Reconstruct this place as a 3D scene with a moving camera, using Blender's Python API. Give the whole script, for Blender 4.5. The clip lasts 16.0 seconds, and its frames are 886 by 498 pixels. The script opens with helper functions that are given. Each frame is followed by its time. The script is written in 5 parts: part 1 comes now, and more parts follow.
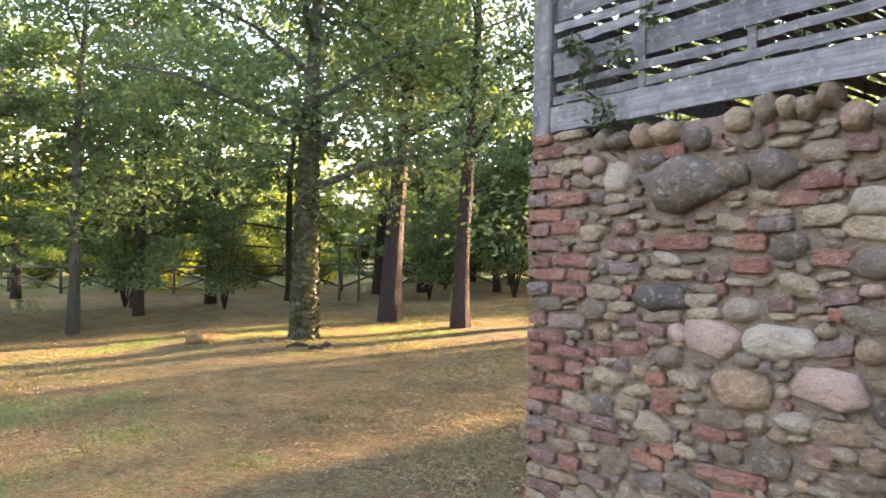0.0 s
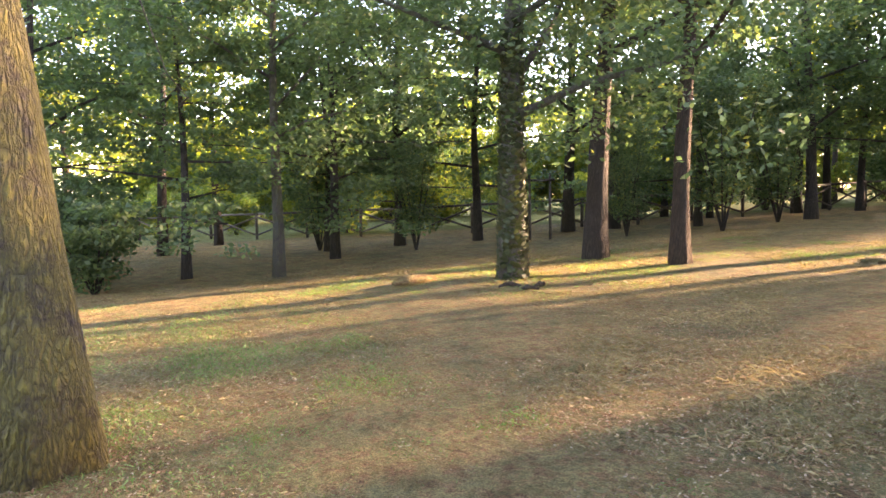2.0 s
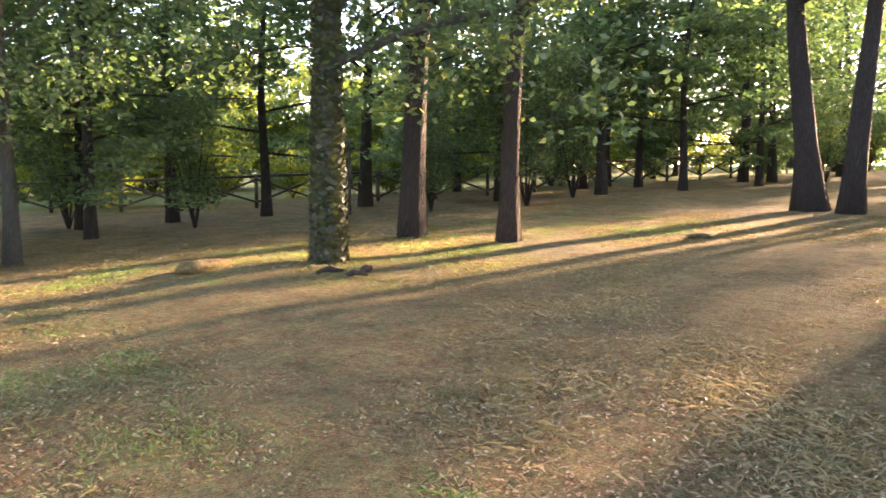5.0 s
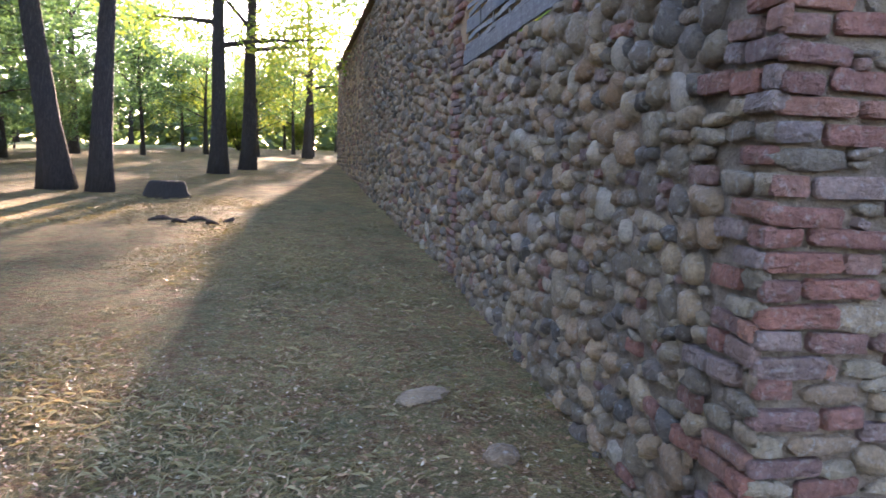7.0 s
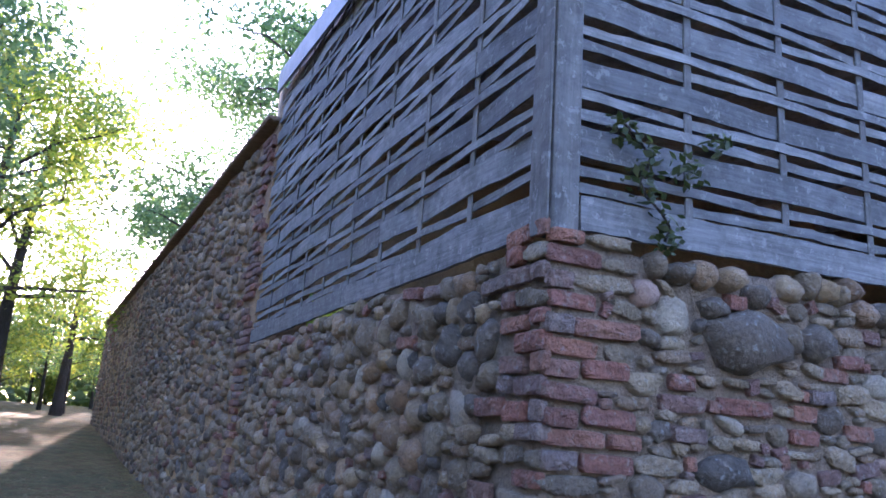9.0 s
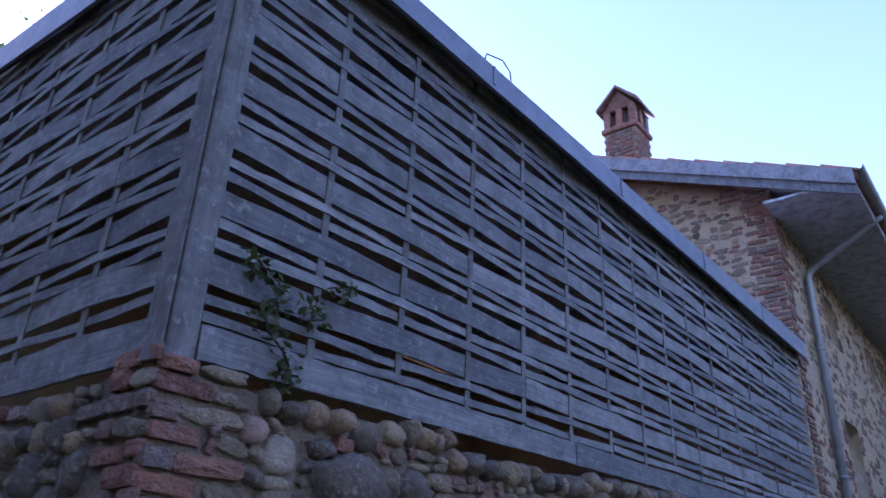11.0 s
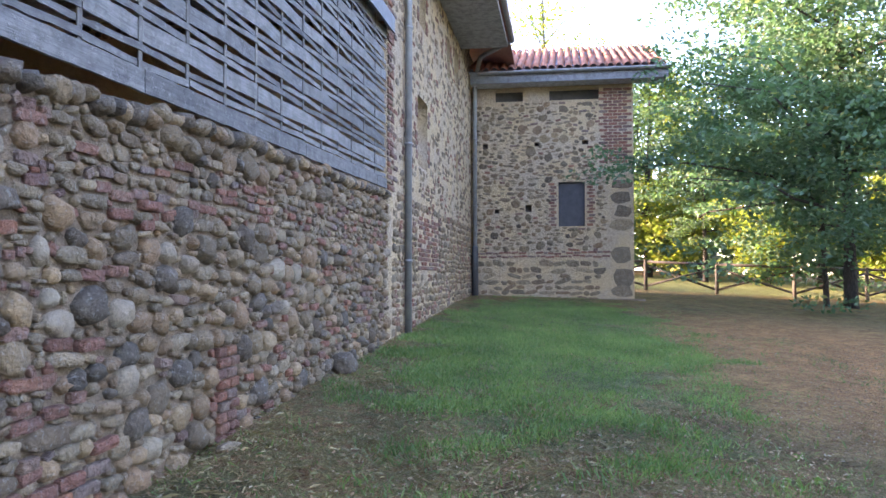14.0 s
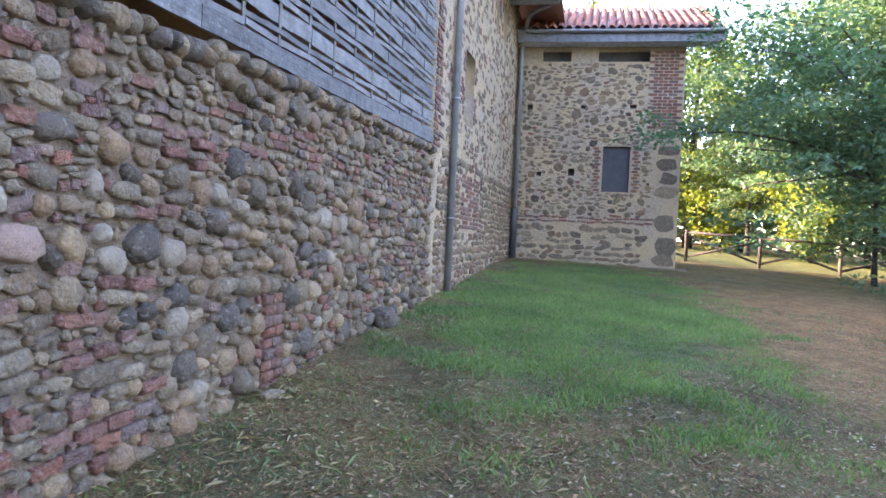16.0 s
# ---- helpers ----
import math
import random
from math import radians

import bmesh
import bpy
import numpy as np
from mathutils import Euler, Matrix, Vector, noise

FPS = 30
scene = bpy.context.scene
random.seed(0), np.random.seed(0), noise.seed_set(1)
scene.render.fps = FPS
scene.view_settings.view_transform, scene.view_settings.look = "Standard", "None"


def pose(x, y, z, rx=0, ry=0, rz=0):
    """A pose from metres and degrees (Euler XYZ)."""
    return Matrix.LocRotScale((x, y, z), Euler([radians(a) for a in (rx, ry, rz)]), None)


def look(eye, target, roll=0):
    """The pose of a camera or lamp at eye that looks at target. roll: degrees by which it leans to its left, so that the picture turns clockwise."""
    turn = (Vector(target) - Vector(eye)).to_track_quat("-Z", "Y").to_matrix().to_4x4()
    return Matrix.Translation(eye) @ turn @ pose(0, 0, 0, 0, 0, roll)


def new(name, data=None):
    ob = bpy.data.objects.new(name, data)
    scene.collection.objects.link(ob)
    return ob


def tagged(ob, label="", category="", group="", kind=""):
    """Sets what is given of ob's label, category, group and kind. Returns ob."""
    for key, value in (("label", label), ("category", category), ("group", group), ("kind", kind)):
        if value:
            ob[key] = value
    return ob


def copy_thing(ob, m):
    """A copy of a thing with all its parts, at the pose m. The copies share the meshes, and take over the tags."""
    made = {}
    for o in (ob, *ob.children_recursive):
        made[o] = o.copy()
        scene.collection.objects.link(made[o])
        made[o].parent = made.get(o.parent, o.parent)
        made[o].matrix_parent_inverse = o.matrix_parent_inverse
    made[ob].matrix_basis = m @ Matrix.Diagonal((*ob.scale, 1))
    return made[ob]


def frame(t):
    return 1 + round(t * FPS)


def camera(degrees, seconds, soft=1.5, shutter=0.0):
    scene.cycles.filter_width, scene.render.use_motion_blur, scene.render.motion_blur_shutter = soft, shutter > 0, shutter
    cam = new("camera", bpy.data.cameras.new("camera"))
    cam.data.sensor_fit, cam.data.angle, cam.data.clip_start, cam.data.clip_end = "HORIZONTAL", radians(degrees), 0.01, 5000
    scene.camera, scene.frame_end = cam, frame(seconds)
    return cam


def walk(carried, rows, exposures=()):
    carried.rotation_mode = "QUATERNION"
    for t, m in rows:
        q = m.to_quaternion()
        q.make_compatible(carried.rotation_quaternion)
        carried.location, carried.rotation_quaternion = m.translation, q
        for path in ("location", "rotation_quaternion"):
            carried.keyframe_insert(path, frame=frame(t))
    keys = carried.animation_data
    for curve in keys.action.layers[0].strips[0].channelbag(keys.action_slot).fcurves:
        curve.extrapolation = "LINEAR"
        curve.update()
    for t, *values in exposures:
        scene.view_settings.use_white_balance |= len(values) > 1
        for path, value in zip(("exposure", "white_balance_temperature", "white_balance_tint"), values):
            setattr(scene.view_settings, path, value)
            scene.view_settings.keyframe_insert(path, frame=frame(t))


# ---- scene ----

PATH = [
    (0, (2.901, -2.964, 1.712), (1.346, -1.708, 1.735), 1.1),
    (0.5, (2.558, -3.038, 1.658), (0.88, -1.952, 1.581), 0.3),
    (1, (2.231, -3.06, 1.616), (0.451, -2.153, 1.518), -0.5),
    (1.5, (1.857, -3.119, 1.583), (0.07, -2.227, 1.474), -1.0),
    (2, (1.507, -3.047, 1.557), (-0.277, -2.152, 1.424), -1.0),
    (2.5, (1.152, -2.971, 1.551), (-0.615, -2.048, 1.396), -0.7),
    (3, (0.8, -2.937, 1.544), (-0.887, -1.875, 1.377), -0.1),
    (3.2, (0.662, -2.907, 1.539), (-1.01, -1.823, 1.364), 0.0),
    (5.3, (-0.795, -2.352, 1.419), (-2.062, -0.82, 1.202), -0.1),
    (5.5, (-0.886, -2.281, 1.406), (-1.913, -0.581, 1.169), 0.6),
    (6, (-1.092, -2.126, 1.397), (-1.458, -0.177, 1.135), 1.2),
    (6.5, (-1.182, -2.051, 1.406), (-1.226, -0.068, 1.148), 1.3),
    (7, (-1.317, -2.084, 1.443), (-1.009, -0.122, 1.208), 1.8),
    (7.5, (-1.389, -2.167, 1.483), (-0.8, -0.259, 1.374), 2.6),
    (8, (-1.406, -2.2, 1.516), (-0.729, -0.318, 1.513), 2.5),
    (8.2, (-1.415, -2.21, 1.543), (-0.709, -0.342, 1.65), 2.9),
    (10.3, (-1.452, -2.325, 1.643), (-0.359, -0.863, 2.461), 4.4),
    (10.5, (-1.425, -2.343, 1.645), (-0.257, -0.959, 2.494), 4.3),
    (11, (-1.359, -2.343, 1.626), (0.043, -1.201, 2.481), 2.6),
    (11.5, (-1.272, -2.348, 1.572), (0.353, -1.389, 2.235), 1.4),
    (12, (-1.171, -2.309, 1.542), (0.599, -1.483, 1.975), 1.7),
    (12.5, (-1.094, -2.298, 1.507), (0.766, -1.612, 1.774), 0.9),
    (13, (-1.077, -2.343, 1.468), (0.847, -1.825, 1.637), 0.2),
    (13.5, (-1.075, -2.368, 1.423), (0.882, -1.973, 1.541), -0.1),
    (14, (-1.085, -2.388, 1.396), (0.89, -2.078, 1.463), 0.0),
    (14.5, (-1.088, -2.375, 1.37), (0.892, -2.094, 1.373), 1.2),
    (15, (-1.017, -2.324, 1.347), (0.964, -2.05, 1.321), 2.1),
    (15.5, (-0.937, -2.28, 1.34), (1.039, -1.977, 1.321), 2.3),
    (16, (-0.951, -2.223, 1.352), (1.01, -1.83, 1.314), 2.7),

]
cam = camera(61.0, 16.0, soft=1.5, shutter=0.12)
walk(cam, [(t, look(eye, target, roll)) for t, eye, target, roll in PATH],
     [(0, 3.9, 7650, 38), (2.5, 3.72, 7500, 36), (5.5, 3.52, 7150, 35), (6, 3.38, 6800, 34), (8, 3.78, 5500, 39), (10.3, 2.34, 5250, 43),
      (11, 2.28, 5350, 46), (12.5, 3.2, 6500, 35), (14, 3.62, 6400, 36), (16, 3.84, 6300, 37)])

# ---- light ----
SUN_TO = Vector((0.10, 1.0, 0.0)).normalized()      # where the sun stands, on the plan
SUN_EL = radians(14.5)
world = bpy.data.worlds.new("world")
scene.world = world
world.use_nodes = True
wn = world.node_tree
sky = wn.nodes.new("ShaderNodeTexSky")
sky.sky_type, sky.sun_disc = "NISHITA", False
sky.sun_elevation, sky.sun_rotation = SUN_EL, math.atan2(SUN_TO.x, SUN_TO.y)
sky.air_density, sky.dust_density, sky.ozone_density = 1.0, 0.6, 1.5
wn.links.new(sky.outputs[0], wn.nodes["Background"].inputs[0])
wn.nodes["Background"].inputs[1].default_value = 0.15
sun = new("sun", bpy.data.lights.new("sun", "SUN"))
sun.data.energy, sun.data.angle, sun.data.color = 5.0, radians(1.3), (1.0, 0.80, 0.52)
sun_dir = SUN_TO * math.cos(SUN_EL) + Vector((0, 0, math.sin(SUN_EL)))
sun.matrix_world = look(sun_dir * 60, (0, 0, 0))

rng = np.random.default_rng(7)


# ---- ground height ----
def gz(x, y):
    gx = max(x, 0.0)
    z = 0.06 * min(gx, 5.0) + 0.04 * max(min(gx, 45.0) - 5.0, 0.0) + 0.04 * max(min(y, 45.0), -30.0)
    d = math.hypot(x + 9.6, y - 2.9)
    return z + 0.10 * math.exp(-d * d / 1.6)


# ---- materials ----
def nodes_of(name, rough=0.9):
    m = bpy.data.materials.new(name)
    m.use_nodes = True
    t = m.node_tree
    b = t.nodes["Principled BSDF"]
    b.inputs["Roughness"].default_value = rough
    return m, t, b


def ramp(t, stops, fac):
    r = t.nodes.new("ShaderNodeValToRGB")
    e = r.color_ramp.elements
    while len(e) < len(stops):
        e.new(0.5)
    for k, (p, c) in enumerate(stops):
        e[k].position, e[k].color = p, (*c, 1)
    t.links.new(fac, r.inputs[0])
    return r.outputs[0]


def noise_tex(t, scale, detail=4.0, rough=0.55, vec=None):
    n = t.nodes.new("ShaderNodeTexNoise")
    n.inputs["Scale"].default_value, n.inputs["Detail"].default_value, n.inputs["Roughness"].default_value = scale, detail, rough
    if vec is None:
        vec = t.nodes.new("ShaderNodeNewGeometry").outputs["Position"]
    t.links.new(vec, n.inputs["Vector"])
    return n.outputs["Fac"]


def mixc(t, a, b, fac, mode="MIX"):
    m = t.nodes.new("ShaderNodeMix")
    m.data_type, m.blend_type = "RGBA", mode
    for sock, v in ((m.inputs[0], fac), (m.inputs[6], a), (m.inputs[7], b)):
        if isinstance(v, (int, float)):
            sock.default_value = v
        elif isinstance(v, tuple):
            sock.default_value = (*v, 1)
        else:
            t.links.new(v, sock)
    return m.outputs[2]


def mathn(t, op, a, b=0.0, clamp=False):
    m = t.nodes.new("ShaderNodeMath")
    m.operation, m.use_clamp = op, clamp
    for sock, v in ((m.inputs[0], a), (m.inputs[1], b)):
        if isinstance(v, (int, float)):
            sock.default_value = v
        else:
            t.links.new(v, sock)
    return m.outputs[0]


def bump(t, b, height, strength=0.5, dist=0.02):
    n = t.nodes.new("ShaderNodeBump")
    n.inputs["Strength"].default_value, n.inputs["Distance"].default_value = strength, dist
    t.links.new(height, n.inputs["Height"])
    t.links.new(n.outputs[0], b.inputs["Normal"])


def each_random(t):
    """A random number for each object and each island of a joined mesh."""
    o = t.nodes.new("ShaderNodeObjectInfo").outputs["Random"]
    g = t.nodes.new("ShaderNodeNewGeometry").outputs["Random Per Island"]
    return mathn(t, "FRACT", mathn(t, "ADD", o, mathn(t, "MULTIPLY", g, 7.31)))


def piece_mat(name, stops, grain=60.0, rough=0.85, bstr=0.9, bdist=0.016, lichen=0.0, shade=0.5):
    """Stone or brick: a colour for each piece, grain and stains over it."""
    m, t, b = nodes_of(name, rough)
    base = ramp(t, stops, each_random(t))
    fine = noise_tex(t, grain, 6, 0.7)
    broad = noise_tex(t, 9.0, 4, 0.6)
    c = mixc(t, base, ramp(t, [(0.25, (shade, shade, shade)), (0.75, (1.35, 1.33, 1.3))], fine), 0.8, "MULTIPLY")
    c = mixc(t, c, ramp(t, [(0.3, (0.62, 0.6, 0.58)), (0.65, (1.1, 1.1, 1.1))], broad), 0.8, "MULTIPLY")
    dust = ramp(t, [(0.56, (0, 0, 0)), (0.72, (1, 1, 1))], noise_tex(t, 22.0, 5, 0.65))
    c = mixc(t, c, (0.36, 0.30, 0.24), mathn(t, "MULTIPLY", dust, 0.55))
    if lichen:
        spot = ramp(t, [(0.6, (0, 0, 0)), (0.68, (1, 1, 1))], noise_tex(t, 34.0, 3, 0.5))
        c = mixc(t, c, (0.42, 0.43, 0.40), mathn(t, "MULTIPLY", spot, lichen))
    t.links.new(c, b.inputs["Base Color"])
    bump(t, b, mathn(t, "ADD", mathn(t, "MULTIPLY", fine, 0.7), mathn(t, "MULTIPLY", noise_tex(t, 13.0, 6, 0.6), 2.4)), bstr, bdist * 1.6)
    return m


MAT = {}
MAT["cobble"] = piece_mat("river_cobble", [(0, (0.096, 0.070, 0.047)), (0.2, (0.277, 0.204, 0.122)), (0.4, (0.153, 0.116, 0.074)), (0.55, (0.345, 0.248, 0.143)),
                                           (0.7, (0.229, 0.148, 0.083)), (0.85, (0.287, 0.180, 0.101)), (1, (0.402, 0.284, 0.158))], lichen=0.22)
MAT["schist"] = piece_mat("schist", [(0, (0.209, 0.160, 0.104)), (0.35, (0.341, 0.264, 0.167)), (0.55, (0.266, 0.172, 0.098)), (0.75, (0.171, 0.132, 0.089)), (1, (0.398, 0.296, 0.179))], 45, bstr=1.0, bdist=0.02, lichen=0.3)
MAT["brick"] = piece_mat("old_brick", [(0, (0.20, 0.095, 0.068)), (0.25, (0.31, 0.125, 0.08)), (0.5, (0.19, 0.12, 0.10)), (0.7, (0.36, 0.155, 0.09)), (0.85, (0.21, 0.155, 0.13)), (1, (0.29, 0.19, 0.145))], 48, bstr=1.0, bdist=0.022, lichen=0.2)
MAT["pale"] = piece_mat("pale_stone", [(0, (0.36, 0.30, 0.215)), (0.5, (0.31, 0.245, 0.175)), (1, (0.42, 0.36, 0.265))], 80, bstr=0.8)
MAT["pink"] = piece_mat("pink_granite", [(0, (0.38, 0.235, 0.17)), (0.5, (0.33, 0.215, 0.16)), (1, (0.40, 0.275, 0.21))], 110, bstr=0.7)
MAT["dark"] = piece_mat("dark_cobble", [(0, (0.080, 0.066, 0.050)), (0.5, (0.122, 0.097, 0.072)), (1, (0.155, 0.120, 0.086))], 60, lichen=0.3, bstr=0.8)


def mortar_mat(name, light, dark_c, ochre=None, holes=26.0):
    m, t, b = nodes_of(name, 0.95)
    fine, mid, wide = noise_tex(t, 90, 6, 0.7), noise_tex(t, 14, 5, 0.6), noise_tex(t, 1.3, 4, 0.6)
    c = mixc(t, dark_c, light, ramp(t, [(0.3, (0, 0, 0)), (0.7, (1, 1, 1))], mid))
    c = mixc(t, c, (0.378, 0.230, 0.149), ramp(t, [(0.55, (0, 0, 0)), (0.75, (0.630, 0.600, 0.540))], noise_tex(t, 5.0, 4, 0.6)))
    if ochre:
        c = mixc(t, c, ochre, ramp(t, [(0.42, (0, 0, 0)), (0.6, (1, 1, 1))], wide))
    c = mixc(t, c, ramp(t, [(0.3, (0.630, 0.600, 0.540)), (0.7, (1.2, 1.2, 1.2))], fine), 0.8, "MULTIPLY")
    t.links.new(c, b.inputs["Base Color"])
    bump(t, b, mathn(t, "ADD", mathn(t, "MULTIPLY", mid, 2.0), fine), 1.0, 0.03)
    return m


MAT["mortar"] = mortar_mat("lime_mortar", (0.38, 0.285, 0.195), (0.19, 0.138, 0.095))
MAT["plaster"] = mortar_mat("worn_plaster", (0.61, 0.485, 0.345), (0.42, 0.33, 0.24), (0.60, 0.45, 0.27))
MAT["ochre"] = mortar_mat("ochre_render", (0.42, 0.28, 0.16), (0.30, 0.20, 0.13), (0.48, 0.30, 0.14))


def wood_mat(name, a, b_c, stretch, rough=0.8, bstr=0.5):
    """Weathered boards: grain drawn out along one way of the world."""
    m, t, b = nodes_of(name, rough)
    pos = t.nodes.new("ShaderNodeNewGeometry").outputs["Position"]
    mp = t.nodes.new("ShaderNodeMapping")
    mp.inputs["Scale"].default_value = stretch
    t.links.new(pos, mp.inputs["Vector"])
    grain = noise_tex(t, 3.0, 6, 0.65, mp.outputs[0])
    c = mixc(t, a, b_c, ramp(t, [(0.3, (0, 0, 0)), (0.7, (1, 1, 1))], grain))
    c = mixc(t, c, ramp(t, [(0, (0.55, 0.55, 0.56)), (0.5, (1.0, 1.0, 1.0)), (1, (1.5, 1.48, 1.45))], each_random(t)), 0.8, "MULTIPLY")
    worn = ramp(t, [(0.40, (0.5, 0.49, 0.47)), (0.56, (1, 1, 1))], noise_tex(t, 7.0, 6, 0.75))
    c = mixc(t, c, worn, 0.75, "MULTIPLY")
    flake = ramp(t, [(0.57, (0, 0, 0)), (0.61, (1, 1, 1))], noise_tex(t, 19, 7, 0.75))
    c = mixc(t, c, (0.30, 0.29, 0.27), mathn(t, "MULTIPLY", flake, 0.55))
    t.links.new(c, b.inputs["Base Color"])
    bump(t, b, mathn(t, "ADD", grain, mathn(t, "MULTIPLY", flake, 0.5)), bstr, 0.01)
    return m


MAT["board_x"] = wood_mat("grey_boards", (0.11, 0.107, 0.104), (0.235, 0.228, 0.215), (1.2, 14, 22))
MAT["board_y"] = wood_mat("grey_boards_side", (0.11, 0.107, 0.104), (0.235, 0.228, 0.215), (14, 1.2, 22))
MAT["post"] = wood_mat("grey_post", (0.10, 0.095, 0.088), (0.20, 0.185, 0.165), (14, 14, 1.0))
MAT["fence"] = wood_mat("dark_fence_wood", (0.05, 0.042, 0.033), (0.11, 0.085, 0.06), (4, 4, 4))
MAT["beam"] = wood_mat("painted_eave_boards", (0.17, 0.175, 0.19), (0.25, 0.255, 0.27), (1, 6, 12))


def bark_mat(name, dark_c, light, moss=None, moss_amt=0.0, cracks=7.0, drawn=0.13, patch=9.0):
    m, t, b = nodes_of(name, 0.95)
    pos = t.nodes.new("ShaderNodeNewGeometry").outputs["Position"]
    mp = t.nodes.new("ShaderNodeMapping")
    mp.inputs["Scale"].default_value = (1, 1, drawn)
    t.links.new(pos, mp.inputs["Vector"])
    v = t.nodes.new("ShaderNodeTexVoronoi")
    v.feature = "DISTANCE_TO_EDGE"
    v.inputs["Scale"].default_value = cracks * 5
    wob = noise_tex(t, 12, 4, 0.6, mp.outputs[0])
    add = t.nodes.new("ShaderNodeVectorMath")
    add.operation = "MULTIPLY_ADD"
    add.inputs[1].default_value = (1, 1, 1)
    t.links.new(mp.outputs[0], add.inputs[0])
    comb = t.nodes.new("ShaderNodeCombineXYZ")
    for k in range(3):
        t.links.new(mathn(t, "MULTIPLY", wob, 0.16), comb.inputs[k])
    t.links.new(comb.outputs[0], add.inputs[2])
    t.links.new(add.outputs[0], v.inputs["Vector"])
    crack = ramp(t, [(0.0, (0, 0, 0)), (0.4, (1, 1, 1))], v.outputs["Distance"])
    fine = noise_tex(t, 55, 6, 0.7)
    c = mixc(t, dark_c, light, mathn(t, "MULTIPLY", crack, fine))
    if moss:
        mask = ramp(t, [(0.5 - moss_amt * 0.3, (0, 0, 0)), (0.68 - moss_amt * 0.3, (1, 1, 1))], noise_tex(t, patch, 7, 0.75))
        c = mixc(t, c, moss, mathn(t, "MULTIPLY", mask, mathn(t, "ADD", mathn(t, "MULTIPLY", crack, 0.5), 0.35)))
    t.links.new(c, b.inputs["Base Color"])
    bump(t, b, mathn(t, "ADD", crack, mathn(t, "MULTIPLY", fine, 0.5)), 1.0, 0.05)
    return m


MAT["bark"] = bark_mat("dark_bark", (0.045, 0.036, 0.028), (0.15, 0.12, 0.095))
MAT["bark_brown"] = bark_mat("brown_bark", (0.055, 0.04, 0.028), (0.19, 0.13, 0.085))
MAT["bark_moss"] = bark_mat("mossy_bark", (0.055, 0.042, 0.033), (0.24, 0.195, 0.155), (0.30, 0.25, 0.045), 0.5, 4.2, 0.3, 3.0)
MAT["bark_pale"] = bark_mat("grey_bark", (0.09, 0.08, 0.065), (0.20, 0.18, 0.15), (0.15, 0.16, 0.08), 0.3, 9.0)


def leaf_mat(name, stops, glow=0.5, through_tint=(1.9, 2.0, 0.75)):
    m = bpy.data.materials.new(name)
    m.use_nodes = True
    t = m.node_tree
    b = t.nodes["Principled BSDF"]
    b.inputs["Roughness"].default_value = 0.55
    b.inputs["Specular IOR Level"].default_value = 0.35
    c = ramp(t, stops, each_random(t))
    c = mixc(t, c, ramp(t, [(0.3, (0.6, 0.65, 0.6)), (0.7, (1.25, 1.2, 1.1))], noise_tex(t, 0.9, 3, 0.5)), 0.8, "MULTIPLY")
    t.links.new(c, b.inputs["Base Color"])
    tr = t.nodes.new("ShaderNodeBsdfTranslucent")
    t.links.new(mixc(t, c, through_tint, 1.0, "MULTIPLY"), tr.inputs["Color"])
    mix = t.nodes.new("ShaderNodeMixShader")
    mix.inputs[0].default_value = glow
    t.links.new(b.outputs[0], mix.inputs[1])
    t.links.new(tr.outputs[0], mix.inputs[2])
    t.links.new(mix.outputs[0], t.nodes["Material Output"].inputs["Surface"])
    return m


MAT["leaf_oak"] = leaf_mat("oak_leaves", [(0, (0.078, 0.112, 0.072)), (0.5, (0.110, 0.155, 0.094)), (0.9, (0.160, 0.200, 0.115)), (1, (0.300, 0.263, 0.088))], 0.5, (1.5, 1.8, 0.9))
MAT["leaf_bright"] = leaf_mat("yellow_green_leaves", [(0, (0.12, 0.17, 0.045)), (0.6, (0.18, 0.22, 0.055)), (1, (0.30, 0.27, 0.06))], 0.48, (1.6, 1.8, 0.75))
MAT["leaf_dark"] = leaf_mat("dark_leaves", [(0, (0.075, 0.112, 0.072)), (0.6, (0.105, 0.150, 0.088)), (1, (0.150, 0.195, 0.100))], 0.5, (1.4, 1.75, 0.9))
MAT["leaf_horn"] = leaf_mat("hornbeam_leaves", [(0, (0.068, 0.125, 0.080)), (0.6, (0.092, 0.158, 0.10)), (0.96, (0.125, 0.19, 0.11)), (1, (0.28, 0.25, 0.08))], 0.4, (1.35, 1.65, 0.9))
MAT["leaf_far"] = leaf_mat("far_leaves", [(0, (0.07, 0.10, 0.06)), (0.6, (0.105, 0.14, 0.075)), (1, (0.16, 0.18, 0.08))], 0.4, (1.6, 1.8, 0.8))
MAT["ivy"] = leaf_mat("ivy_leaves", [(0, (0.035, 0.05, 0.025)), (0.6, (0.06, 0.075, 0.035)), (1, (0.10, 0.11, 0.06))], 0.25)
MAT["grass"] = leaf_mat("green_grass", [(0, (0.09, 0.16, 0.065)), (0.5, (0.14, 0.23, 0.095)), (1, (0.22, 0.27, 0.12))], 0.4)
MAT["straw"] = leaf_mat("dry_grass", [(0, (0.29, 0.21, 0.10)), (0.5, (0.22, 0.195, 0.09)), (1, (0.40, 0.315, 0.16))], 0.3, (1.2, 1.1, 0.9))
MAT["litter"] = leaf_mat("fallen_leaves", [(0, (0.19, 0.09, 0.04)), (0.4, (0.30, 0.16, 0.075)), (0.75, (0.38, 0.235, 0.115)), (1, (0.46, 0.38, 0.25))], 0.15, (1.2, 1.05, 0.9))


